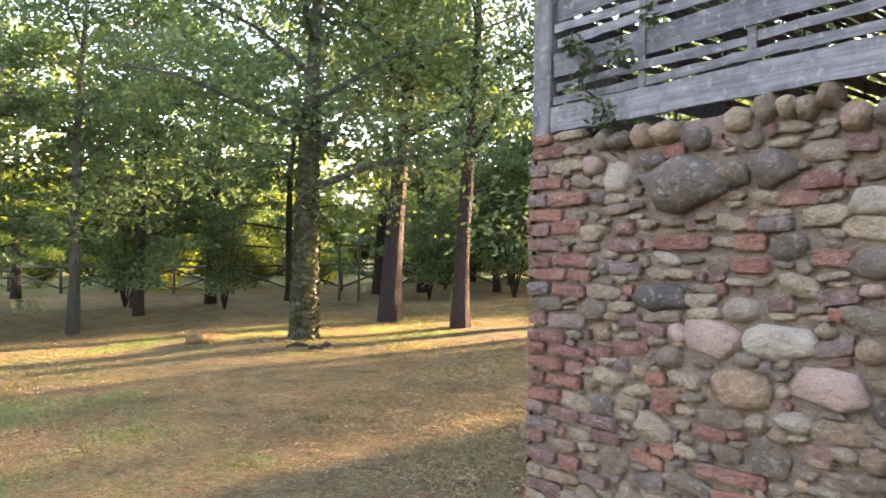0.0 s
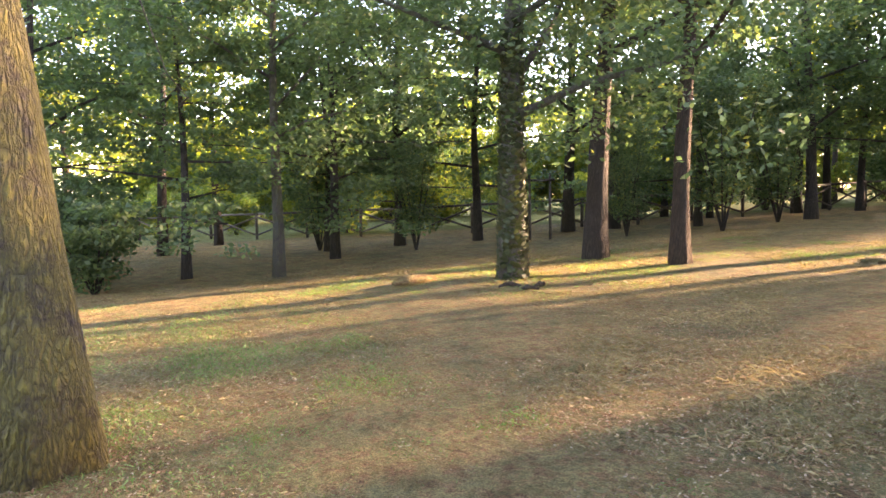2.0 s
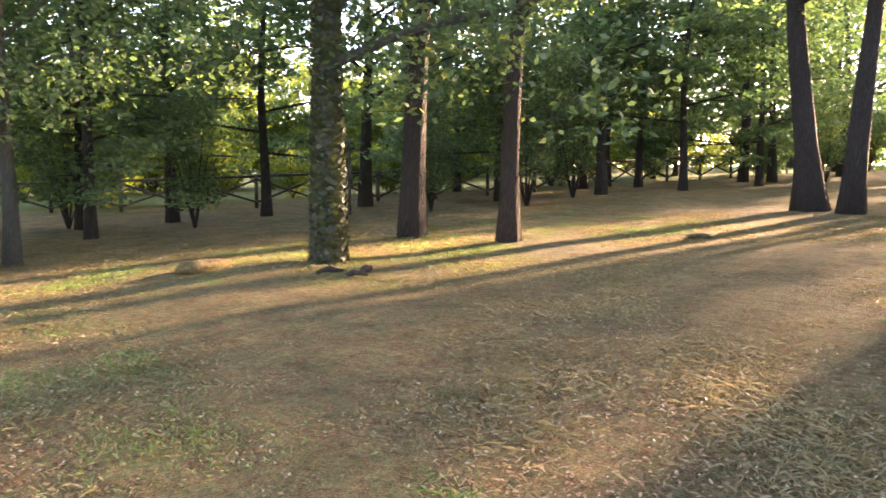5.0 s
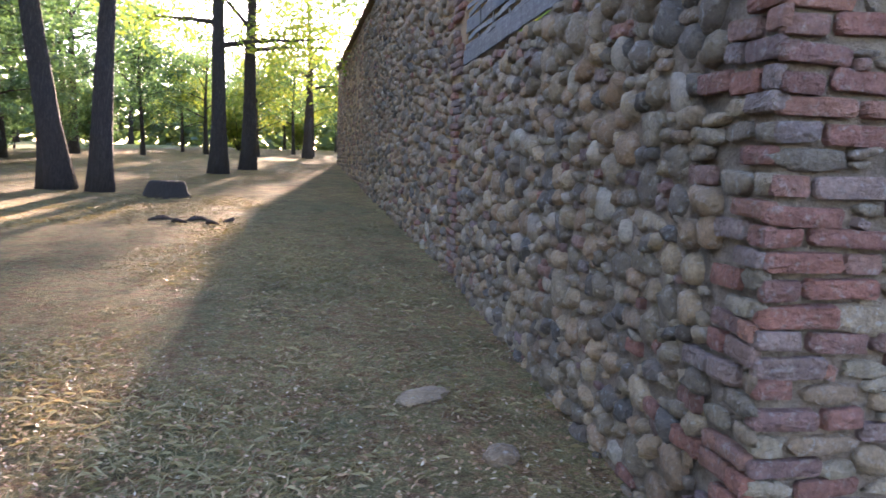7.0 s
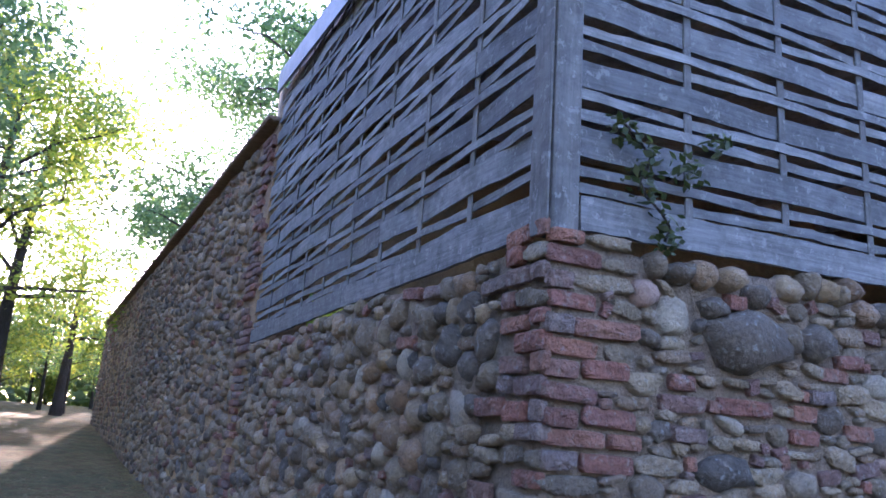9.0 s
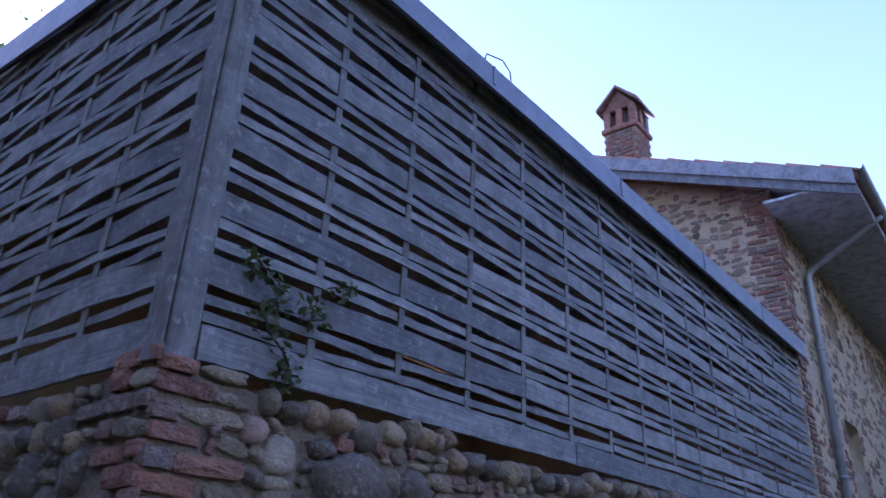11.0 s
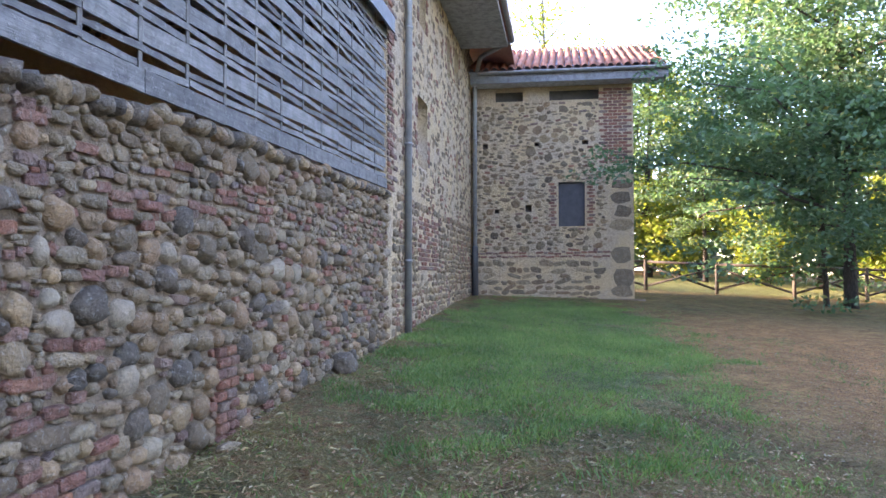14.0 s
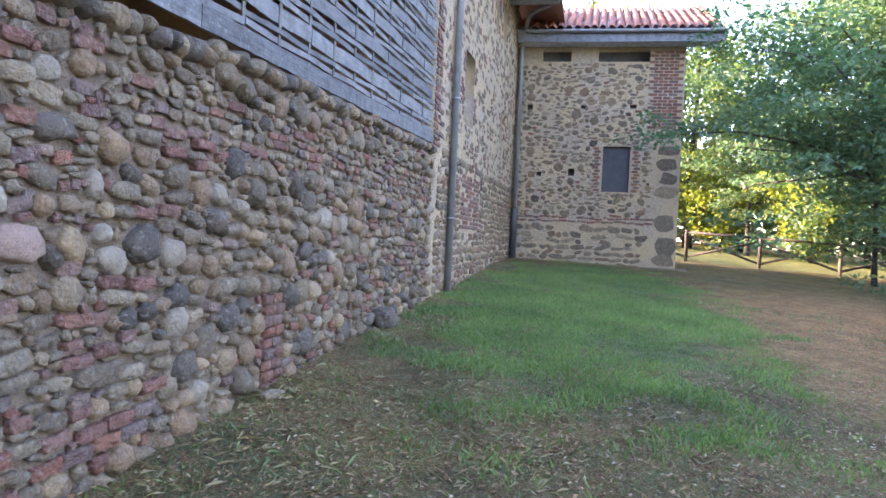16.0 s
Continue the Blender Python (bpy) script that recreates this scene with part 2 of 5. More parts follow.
def ground_mat():
    m, t, b = nodes_of("dry_grass_and_soil", 1.0)
    b.inputs["Specular IOR Level"].default_value = 0.28
    fine, mid, wide = noise_tex(t, 42, 8, 0.8), noise_tex(t, 8, 7, 0.7), noise_tex(t, 0.55, 5, 0.6)
    soil = mixc(t, (0.13, 0.072, 0.034), (0.39, 0.225, 0.105), ramp(t, [(0.38, (0, 0, 0)), (0.62, (1, 1, 1))], fine))
    straw = mixc(t, (0.17, 0.135, 0.055), (0.44, 0.335, 0.13), ramp(t, [(0.3, (0, 0, 0)), (0.7, (1, 1, 1))], fine))
    green = mixc(t, (0.085, 0.095, 0.045), (0.18, 0.185, 0.085), ramp(t, [(0.3, (0, 0, 0)), (0.7, (1, 1, 1))], fine))
    c = mixc(t, soil, straw, ramp(t, [(0.40, (0, 0, 0)), (0.54, (1, 1, 1))], mid))
    c = mixc(t, c, green, ramp(t, [(0.455, (0, 0, 0)), (0.62, (0.75, 0.75, 0.75))], mathn(t, "MULTIPLY", mathn(t, "ADD", wide, mid), 0.5)))
    # the lawn in front of the house
    pos = t.nodes.new("ShaderNodeSeparateXYZ")
    t.links.new(t.nodes.new("ShaderNodeNewGeometry").outputs["Position"], pos.inputs[0])
    dx = mathn(t, "DIVIDE", mathn(t, "SUBTRACT", pos.outputs[0], 11.2), 6.8)
    dy = mathn(t, "DIVIDE", mathn(t, "SUBTRACT", pos.outputs[1], -2.2), 2.1)
    r = mathn(t, "ADD", mathn(t, "MULTIPLY", dx, dx), mathn(t, "MULTIPLY", dy, dy))
    r = mathn(t, "ADD", r, mathn(t, "MULTIPLY", mathn(t, "SUBTRACT", noise_tex(t, 1.4, 5, 0.65), 0.5), 3.4))
    lawn = mathn(t, "MULTIPLY", mathn(t, "SUBTRACT", 1.25, r), 1.6, True)
    grass = mixc(t, mixc(t, (0.075, 0.13, 0.045), (0.155, 0.225, 0.085), fine), (0.24, 0.235, 0.12), ramp(t, [(0.5, (0, 0, 0)), (0.7, (0.7, 0.7, 0.7))], noise_tex(t, 2.6, 5, 0.7)))
    c = mixc(t, c, grass, mathn(t, "MULTIPLY", lawn, 0.7))
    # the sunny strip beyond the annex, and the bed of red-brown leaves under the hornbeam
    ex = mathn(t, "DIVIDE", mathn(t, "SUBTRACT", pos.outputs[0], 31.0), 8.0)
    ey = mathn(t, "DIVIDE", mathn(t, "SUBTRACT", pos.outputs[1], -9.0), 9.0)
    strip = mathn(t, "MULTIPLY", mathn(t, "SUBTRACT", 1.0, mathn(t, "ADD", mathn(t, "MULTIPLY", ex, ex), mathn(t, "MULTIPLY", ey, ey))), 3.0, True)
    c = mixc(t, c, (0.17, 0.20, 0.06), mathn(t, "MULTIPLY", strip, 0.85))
    mead = mathn(t, "MULTIPLY", mathn(t, "SUBTRACT", mathn(t, "MULTIPLY", mathn(t, "ADD", pos.outputs[0], mathn(t, "MULTIPLY", pos.outputs[1], -0.45)), -1.0), 27.5), 0.6, True)
    c = mixc(t, c, (0.17, 0.21, 0.065), mathn(t, "MULTIPLY", mead, 0.85))
    hx = mathn(t, "DIVIDE", mathn(t, "SUBTRACT", pos.outputs[0], 10.0), 6.5)
    hy = mathn(t, "DIVIDE", mathn(t, "SUBTRACT", pos.outputs[1], -6.2), 2.8)
    bed = mathn(t, "SUBTRACT", 1.3, mathn(t, "ADD", mathn(t, "MULTIPLY", hx, hx), mathn(t, "MULTIPLY", hy, hy)))
    bed = mathn(t, "MULTIPLY", mathn(t, "ADD", bed, mathn(t, "MULTIPLY", mathn(t, "SUBTRACT", mid, 0.5), 2.0)), 0.8, True)
    c = mixc(t, c, mixc(t, (0.33, 0.15, 0.055), (0.66, 0.37, 0.16), fine), mathn(t, "MULTIPLY", bed, 0.95))
    c = mixc(t, c, ramp(t, [(0.36, (0.45, 0.43, 0.40)), (0.5, (1, 1, 1)), (0.64, (1.5, 1.45, 1.35))], noise_tex(t, 75, 4, 0.7)), 0.75, "MULTIPLY")
    c = mixc(t, c, ramp(t, [(0.35, (0.68, 0.67, 0.64)), (0.65, (1.28, 1.27, 1.25))], noise_tex(t, 17, 5, 0.7)), 0.8, "MULTIPLY")
    c = mixc(t, c, ramp(t, [(0.36, (0.66, 0.62, 0.58)), (0.5, (1, 1, 1)), (0.64, (1.25, 1.24, 1.2))], noise_tex(t, 2.6, 6, 0.7)), 0.8, "MULTIPLY")
    t.links.new(c, b.inputs["Base Color"])
    bump(t, b, mathn(t, "ADD", mathn(t, "MULTIPLY", mid, 2.0), fine), 1.0, 0.08)
    return m


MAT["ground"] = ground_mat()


def plain_mat(name, c1, c2, rough=0.6, metal=0.0, scale=6.0):
    m, t, b = nodes_of(name, rough)
    b.inputs["Metallic"].default_value = metal
    n = noise_tex(t, scale, 6, 0.65)
    c = mixc(t, c1, c2, ramp(t, [(0.35, (0, 0, 0)), (0.65, (1, 1, 1))], n))
    c = mixc(t, c, ramp(t, [(0.3, (0.75, 0.75, 0.75)), (0.7, (1.15, 1.15, 1.15))], noise_tex(t, 60, 5, 0.6)), 0.7, "MULTIPLY")
    t.links.new(c, b.inputs["Base Color"])
    bump(t, b, n, 0.15, 0.01)
    return m


MAT["zinc"] = plain_mat("grey_painted_sheet_metal", (0.20, 0.20, 0.20), (0.28, 0.28, 0.275), 0.45, 0.3)
MAT["lead"] = plain_mat("flashing", (0.13, 0.14, 0.16), (0.19, 0.20, 0.22), 0.55, 0.2)
MAT["iron"] = plain_mat("dark_cast_iron", (0.055, 0.055, 0.06), (0.09, 0.09, 0.09), 0.6, 0.3)
MAT["shutter"] = plain_mat("dark_shutter", (0.045, 0.045, 0.05), (0.07, 0.07, 0.075), 0.7)
MAT["soffit"] = wood_mat("soffit_boards", (0.40, 0.415, 0.46), (0.52, 0.54, 0.59), (10, 1, 10))
# near-black colour that stands in for the unlit depth of openings
MAT["hollow_shade"] = plain_mat("interior_shade", (0.05, 0.045, 0.04), (0.09, 0.08, 0.07), 0.95)
MAT["tile"] = piece_mat("roof_tile", [(0, (0.36, 0.135, 0.085)), (0.5, (0.44, 0.185, 0.115)), (0.8, (0.33, 0.16, 0.12)), (1, (0.50, 0.26, 0.17))], 60, bstr=0.3)


# ---- mesh helpers ----
def quick_mesh(name, verts, faces, mats, index=None, smooth=True):
    me = bpy.data.meshes.new(name)
    me.from_pydata([tuple(v) for v in verts], [], [tuple(f) for f in faces])
    for m in mats:
        me.materials.append(m)
    if index is not None:
        me.polygons.foreach_set("material_index", np.asarray(index, np.int32))
    me.polygons.foreach_set("use_smooth", np.full(len(me.polygons), smooth))
    me.update()
    return me


def quads_mesh(name, corners, mat):
    """A mesh of loose four-cornered pieces; corners is (n, 4, 3)."""
    n = len(corners)
    me = bpy.data.meshes.new(name)
    me.vertices.add(4 * n)
    me.vertices.foreach_set("co", np.ascontiguousarray(corners, np.float32).ravel())
    me.loops.add(4 * n)
    me.loops.foreach_set("vertex_index", np.arange(4 * n, dtype=np.int32))
    me.polygons.add(n)
    me.polygons.foreach_set("loop_start", np.arange(0, 4 * n, 4, dtype=np.int32))
    me.materials.append(mat)
    me.update(calc_edges=True)
    return me


def child(name, me, parent, label="", m=None):
    ob = new(name, me)
    ob.parent = parent
    if m is not None:
        ob.matrix_basis = m
    return tagged(ob, label) if label else ob


def thing(name, label, category, m=None, group="", kind=""):
    ob = new(name)
    ob.empty_display_size = 0.2
    if m is not None:
        ob.matrix_basis = m
    return tagged(ob, label, category, group, kind)


def box_data(x0, x1, y0, y1, z0, z1, bevel=0.0):
    bm = bmesh.new()
    bmesh.ops.create_cube(bm, size=1)
    for v in bm.verts:
        v.co = ((x0 + x1) / 2 + v.co.x * (x1 - x0), (y0 + y1) / 2 + v.co.y * (y1 - y0), (z0 + z1) / 2 + v.co.z * (z1 - z0))
    if bevel:
        bmesh.ops.bevel(bm, geom=bm.edges[:], offset=bevel, segments=1, affect="EDGES")
    return bm


def bm_mesh(name, bm, mat, smooth=False):
    me = bpy.data.meshes.new(name)
    bm.to_mesh(me)
    bm.free()
    me.materials.append(mat)
    if smooth:
        me.polygons.foreach_set("use_smooth", np.ones(len(me.polygons), bool))
    return me


def part(name, bm, material, parent, label=""):
    return child(name, bm_mesh(name, bm, material), parent, label)


def tube(points, radii, segs=8, rough=0.0, seed=0, flare=0.0):
    """Vertices and faces of a bent, tapering round stem."""
    r0 = np.random.default_rng(seed)
    pts = [Vector(p) for p in points]
    verts, faces = [], []
    side = None
    for k, p in enumerate(pts):
        d = (pts[min(k + 1, len(pts) - 1)] - pts[max(k - 1, 0)]).normalized()
        if side is None:
            side = d.orthogonal().normalized()
        side = (side - d * side.dot(d)).normalized()
        up = d.cross(side)
        for s in range(segs):
            a = 2 * math.pi * s / segs
            r = radii[k] * (1 + rough * (r0.random() - 0.5))
            if flare and k < 2:
                r *= 1 + flare * (1 - k * 0.65) * (0.55 + 0.45 * math.sin(a * 5 + 1.0))
            verts.append(p + side * (r * math.cos(a)) + up * (r * math.sin(a)))
    n = len(pts)
    for k in range(n - 1):
        for s in range(segs):
            a, b = k * segs + s, k * segs + (s + 1) % segs
            faces.append((a, b, b + segs, a + segs))
    faces.append(tuple(range(segs - 1, -1, -1)))
    faces.append(tuple((n - 1) * segs + s for s in range(segs)))
    return verts, faces


# ---- the camera's ground: one sheet to the horizon ----
def ground_sheet():
    n = 230
    s = np.linspace(-1, 1, n)
    ax = np.sinh(s * 6.2) / math.sinh(6.2) * 420
    verts, faces = [], []
    for yy in ax:
        for xx in ax:
            x, y = xx + 0.5, yy + 0.5
            near = math.exp(-(math.hypot(x, y) / 45) ** 2)
            z = gz(x, y) + near * (0.05 * (noise.noise((x * 0.35, y * 0.35, 1)) ) + 0.018 * noise.noise((x * 2.3, y * 2.3, 5)))
            verts.append((x, y, z))
    for j in range(n - 1):
        for i in range(n - 1):
            a = j * n + i
            faces.append((a, a + 1, a + n + 1, a + n))
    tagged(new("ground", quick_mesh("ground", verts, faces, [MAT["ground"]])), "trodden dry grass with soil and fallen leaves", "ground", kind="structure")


ground_sheet()


# ---- stones and bricks ----
def dome(seed, segs=9, square=2.4, flat=0.0):
    """A stone of half sizes 1: outline in x and z, its face towards -y."""
    r0 = np.random.default_rng(seed)
    wob = [r0.normal(0, 0.11) for _ in range(segs)]
    verts, faces = [], []
    rings = ((1.0, 0.9), (0.98, -0.15 - 0.3 * flat), (0.74 + 0.12 * flat, -0.68 - 0.2 * flat))
    for r, y in rings:
        for s in range(segs):
            a = 2 * math.pi * (s + 0.15 * (seed % 5)) / segs
            c, d = math.cos(a), math.sin(a)
            e = (abs(c) ** square + abs(d) ** square) ** (-1 / square)
            k = r * e * (1 + wob[s])
            verts.append((k * c * (1 + r0.normal(0, 0.05)), y + r0.normal(0, 0.11), k * d * (1 + r0.normal(0, 0.05))))
    verts.append((r0.normal(0, 0.22), -1.0, r0.normal(0, 0.2)))
    for k in range(2):
        for s in range(segs):
            a, b = k * segs + s, k * segs + (s + 1) % segs
            faces.append((a, b, b + segs, a + segs))
    top = 2 * segs
    for s in range(segs):
        faces.append((top + s, top + (s + 1) % segs, 3 * segs))
    return verts, faces


def block(seed):
    """A worn brick with broken arrises, half sizes 1, its face towards -y."""
    r0 = np.random.default_rng(seed)
    out = [(-1, -0.6), (-0.9, -1), (-0.3, -1), (0.35, -1), (0.9, -1), (1, -0.6), (1, 0.6), (0.9, 1), (0.3, 1), (-0.35, 1), (-0.9, 1), (-1, 0.6)]
    n = len(out)
    chip = r0.normal(0, 0.06, n) - (r0.random(n) < 0.25) * r0.uniform(0.1, 0.45, n)
    verts, faces = [], []
    for q, (r, y) in enumerate(((1.0, 0.9), (1.0, -0.45), (0.95, -0.85), (0.70, -1.0))):
        for k, (x, z) in enumerate(out):
            cut = 1 + chip[k] * (0.0, 0.12, 0.22, 0.2)[q]
            verts.append((x * (r if q < 3 else 0.84) * cut + r0.normal(0, 0.012), (y if q < 3 else -0.95) - (0.4 * chip[k] if q in (1, 2) else 0) + r0.normal(0, 0.06), z * (1, 1, 0.95, 0.6)[q] * (1 + chip[k] * 0.15) + r0.normal(0, 0.03)))
    for k in range(3):
        for s in range(n):
            a, b = k * n + s, k * n + (s + 1) % n
            faces.append((a, b, b + n, a + n))
    verts.append((r0.normal(0, 0.2), -1.0 + r0.normal(0, 0.12), r0.normal(0, 0.15)))
    for s in range(n):
        faces.append((3 * n + s, 3 * n + (s + 1) % n, 4 * n))
    return verts, faces


SHAPES = {"cobble": [dome(s) for s in range(14)], "schist": [dome(30 + s, 9, 4.0, 0.8) for s in range(8)], "brick": [block(60 + s) for s in range(12)],
          "pale": [dome(80 + s, 10, 2.6) for s in range(4)], "pink": [dome(90 + s, 9, 3.6, 0.5) for s in range(4)], "dark": [dome(100 + s, 10, 2.5) for s in range(4)]}
SHARED = {(k, i): quick_mesh(k, v, f, [MAT[k]], smooth=(k != "brick")) for k, lst in SHAPES.items() for i, (v, f) in enumerate(lst)}
PIECE_NAME = {"cobble": "cobble", "schist": "stone", "brick": "brick", "pale": "stone", "pink": "stone", "dark": "cobble"}
FRAME_A = Matrix(((1, 0, 0, 0), (0, 1, 0, 0), (0, 0, 1, 0), (0, 0, 0, 1)))       # faces -y, u runs to +x
FRAME_B = Matrix(((0, 1, 0, 0), (-1, 0, 0, 0), (0, 0, 1, 0), (0, 0, 0, 1)))      # faces -x, u runs to -y


class Masonry:
    """Pieces laid into one wall face: the near ones as objects, the rest in one joined mesh."""

    def __init__(self, frame_m, owner, far_label, near):
        self.m, self.owner, self.near, self.label = frame_m, owner, near, far_label
        self.v, self.f, self.i = [], [], []
        self.kinds = list(SHAPES)
        self.taken, self.count = {}, {}

    def free(self, u, v, a, b):
        for cu in range(int((u - a) // 0.25) - 1, int((u + a) // 0.25) + 2):
            for cv in range(int((v - b) // 0.25) - 1, int((v + b) // 0.25) + 2):
                for (pu, pv, pa, pb) in self.taken.get((cu, cv), ()):
                    if abs(u - pu) < (a + pa) * 0.93 and abs(v - pv) < (b + pb) * 0.93:
                        return False
        return True

    def put(self, kind, u, v, a, b, proud, turn=0.0, inset=0.0, box=None):
        self.taken.setdefault((int(u // 0.25), int(v // 0.25)), []).append((u, v, *(box or (a, b))))
        n = int(rng.integers(len(SHAPES[kind])))
        flip = 1 if rng.random() < 0.5 or kind == "brick" else -1
        local = Matrix.LocRotScale((u, inset, v), Euler((rng.normal(0, 0.05), turn, rng.normal(0, 0.05))), (a, max(proud, 0.012), b))
        m = self.m @ local
        nm = PIECE_NAME[kind]
        if self.near(u, v) and self.count.get(nm, 0) < 290:
            self.count[nm] = self.count.get(nm, 0) + 1
            child(nm, SHARED[kind, n], self.owner, m=m)
            return
        vs, fs = SHAPES[kind][n]
        base = len(self.v)
        self.v += [m @ Vector(p) for p in vs]
        self.f += [tuple(base + q for q in f) for f in fs]
        self.i += [self.kinds.index(kind)] * len(fs)

    def fill(self, u0, u1, v0, v1, mix, size, proud, holes=(), gap=0.007, flatten=1.0, density=1.0, low=None, high=None):
        """Rows of stones of uneven height; mix: kinds with their shares; low and high: the wall's foot and top along u."""
        names, shares = zip(*mix)
        shares = np.array(shares) / sum(shares)
        v = v0
        while v < v1:
            h = size * rng.uniform(0.62, 1.15)
            u = u0 + rng.uniform(0, size * 0.5)
            while u < u1:
                kind = names[int(rng.choice(len(names), p=shares))]
                w = {"brick": rng.uniform(0.10, 0.25), "schist": size * rng.uniform(0.9, 2.2)}.get(kind, h * rng.uniform(0.75, 1.4)) * flatten
                hh = min(h, 0.062) if kind == "brick" else h * rng.uniform(0.75, 1.0)
                cu, cv = u + w / 2, v + h / 2 + rng.normal(0, 0.012) + 0.03 * noise.noise((u * 0.8, v * 3, 2))
                a, b = w / 2 - gap * 0.5, hh / 2 - gap * 0.4
                u += w + rng.uniform(0, gap)
                if (low and cv - b < low(cu) - 0.1) or (high and cv + b * 0.6 > high(cu)) or u > u1 + 0.05:
                    continue
                if any(h0 - a < cu < h1 + a and h2 - b < cv < h3 + b for h0, h1, h2, h3 in holes):
                    continue
                if rng.random() > density or not self.free(cu, cv, a, b):
                    continue
                d = proud * rng.uniform(0.45, 1.25) * (0.6 if kind in ("brick", "schist") else 1.0)
                self.put(kind, cu, cv - (0.033 if kind == "brick" and h > 0.1 else 0.0), a, b, d, rng.normal(0, 0.05 if kind == "brick" else 0.24))
                if kind == "brick" and h > 0.1:
                    self.put("brick" if rng.random() < 0.6 else "schist", cu + rng.normal(0, 0.02), cv + 0.036, a * rng.uniform(0.6, 1.0), b, d, rng.normal(0, 0.04))
            v += h + gap * 0.5

    def keep_clear(self, holes):
        for h0, h1, h2, h3 in holes:
            for u in np.arange(h0 + 0.05, h1, 0.1):
                for v in np.arange(h2 + 0.05, h3, 0.1):
                    self.taken.setdefault((int(u // 0.25), int(v // 0.25)), []).append((u, v, 0.05, 0.05))

    def scatter(self, u0, u1, v0, v1, mix, sizes, proud, low=None, high=None, tilt=0.5):
        """Stones of every size and lean, the large ones first, each where there is room."""
        names, shares = zip(*mix)
        shares = np.array(shares) / sum(shares)
        for size, tries in sizes:
            for _ in range(tries):
                u, v = rng.uniform(u0, u1), rng.uniform(v0, v1)
                kind = names[int(rng.choice(len(names), p=shares))]
                a = size * rng.uniform(0.8, 1.2)
                b = a * (rng.uniform(0.3, 0.5) if kind == "schist" else rng.uniform(0.58, 0.95))
                turn = rng.normal(0, 0.12 if kind == "schist" else tilt)
                if kind == "brick":
                    a, b, turn = rng.uniform(0.05, 0.11), 0.03, rng.normal(0, 0.1)
                c, d = math.cos(turn), math.sin(turn)
                ea, eb = math.hypot(a * c, b * d) * 0.93, math.hypot(a * d, b * c) * 0.93
                if (low and v - eb < low(u) - 0.1) or (high and v + eb > high(u)) or not u0 < u - ea * 0.8 < u + ea * 0.8 < u1 or not self.free(u, v, ea, eb):
                    continue
                self.put(kind, u, v, a, b, min(proud * rng.uniform(0.5, 1.2), a * 0.9) * (0.55 if kind in ("brick", "schist") else 1.0), turn, box=(ea, eb))

    def fill_gaps(self, u0, u1, v0, v1, tries, low=None, high=None, kinds=("cobble", "schist", "cobble", "schist", "brick")):
        for _ in range(tries):
            u, v = rng.uniform(u0, u1), rng.uniform(v0, v1)
            a, b = rng.uniform(0.018, 0.045), rng.uniform(0.014, 0.032)
            if (low and v < low(u)) or (high and v + b > high(u)):
                continue
            if self.free(u, v, a, b):
                self.put(kinds[int(rng.integers(len(kinds)))], u, v, a, b, rng.uniform(0.012, 0.025), rng.normal(0, 0.3))

    def quoin(self, u0, side, v0, v1, course=0.08, long=0.26, short=0.15, stones=0.3, back=0.0):
        """A corner of coursed bricks with odd flat stones; side +1 or -1 is the way in from the corner."""
        v, k = v0, 0
        while v < v1:
            h = course * rng.uniform(0.88, 1.1)
            u = -0.012
            reach = long + (short if k % 2 else 0) + rng.uniform(-0.09, 0.10)
            rough_course = noise.noise((v * 2.3, u0 + side * 3.1, 7.7)) > 0.18
            first = True
            while u < reach:
                w = (long if (k + first) % 2 else short) * rng.uniform(0.85, 1.1)
                kind = "schist" if rng.random() < (stones + 0.35 if rough_course else stones * 0.6) else "brick"
                a, b = w / 2 - 0.006, h / 2 - 0.007
                cu = u0 + side * (u + w / 2)
                if self.free(cu, v + h / 2, a * 0.7, b * 0.7):
                    self.put(kind, cu + rng.normal(0, 0.006), v + h / 2 + rng.normal(0, 0.006), a * rng.uniform(0.93, 1.02), b * rng.uniform(0.9, 1.03), rng.uniform(0.012, 0.03), rng.normal(0, 0.035))
                u += w + 0.006
                first = False
            v += h
            k += 1

    def done(self, name):
        if self.v:
            ob = child(name, quick_mesh(name, self.v, self.f, [MAT[k] for k in self.kinds], self.i), self.owner, self.label)
            ob["kind"] = "stuff"
        print(name, len(self.f), self.count)


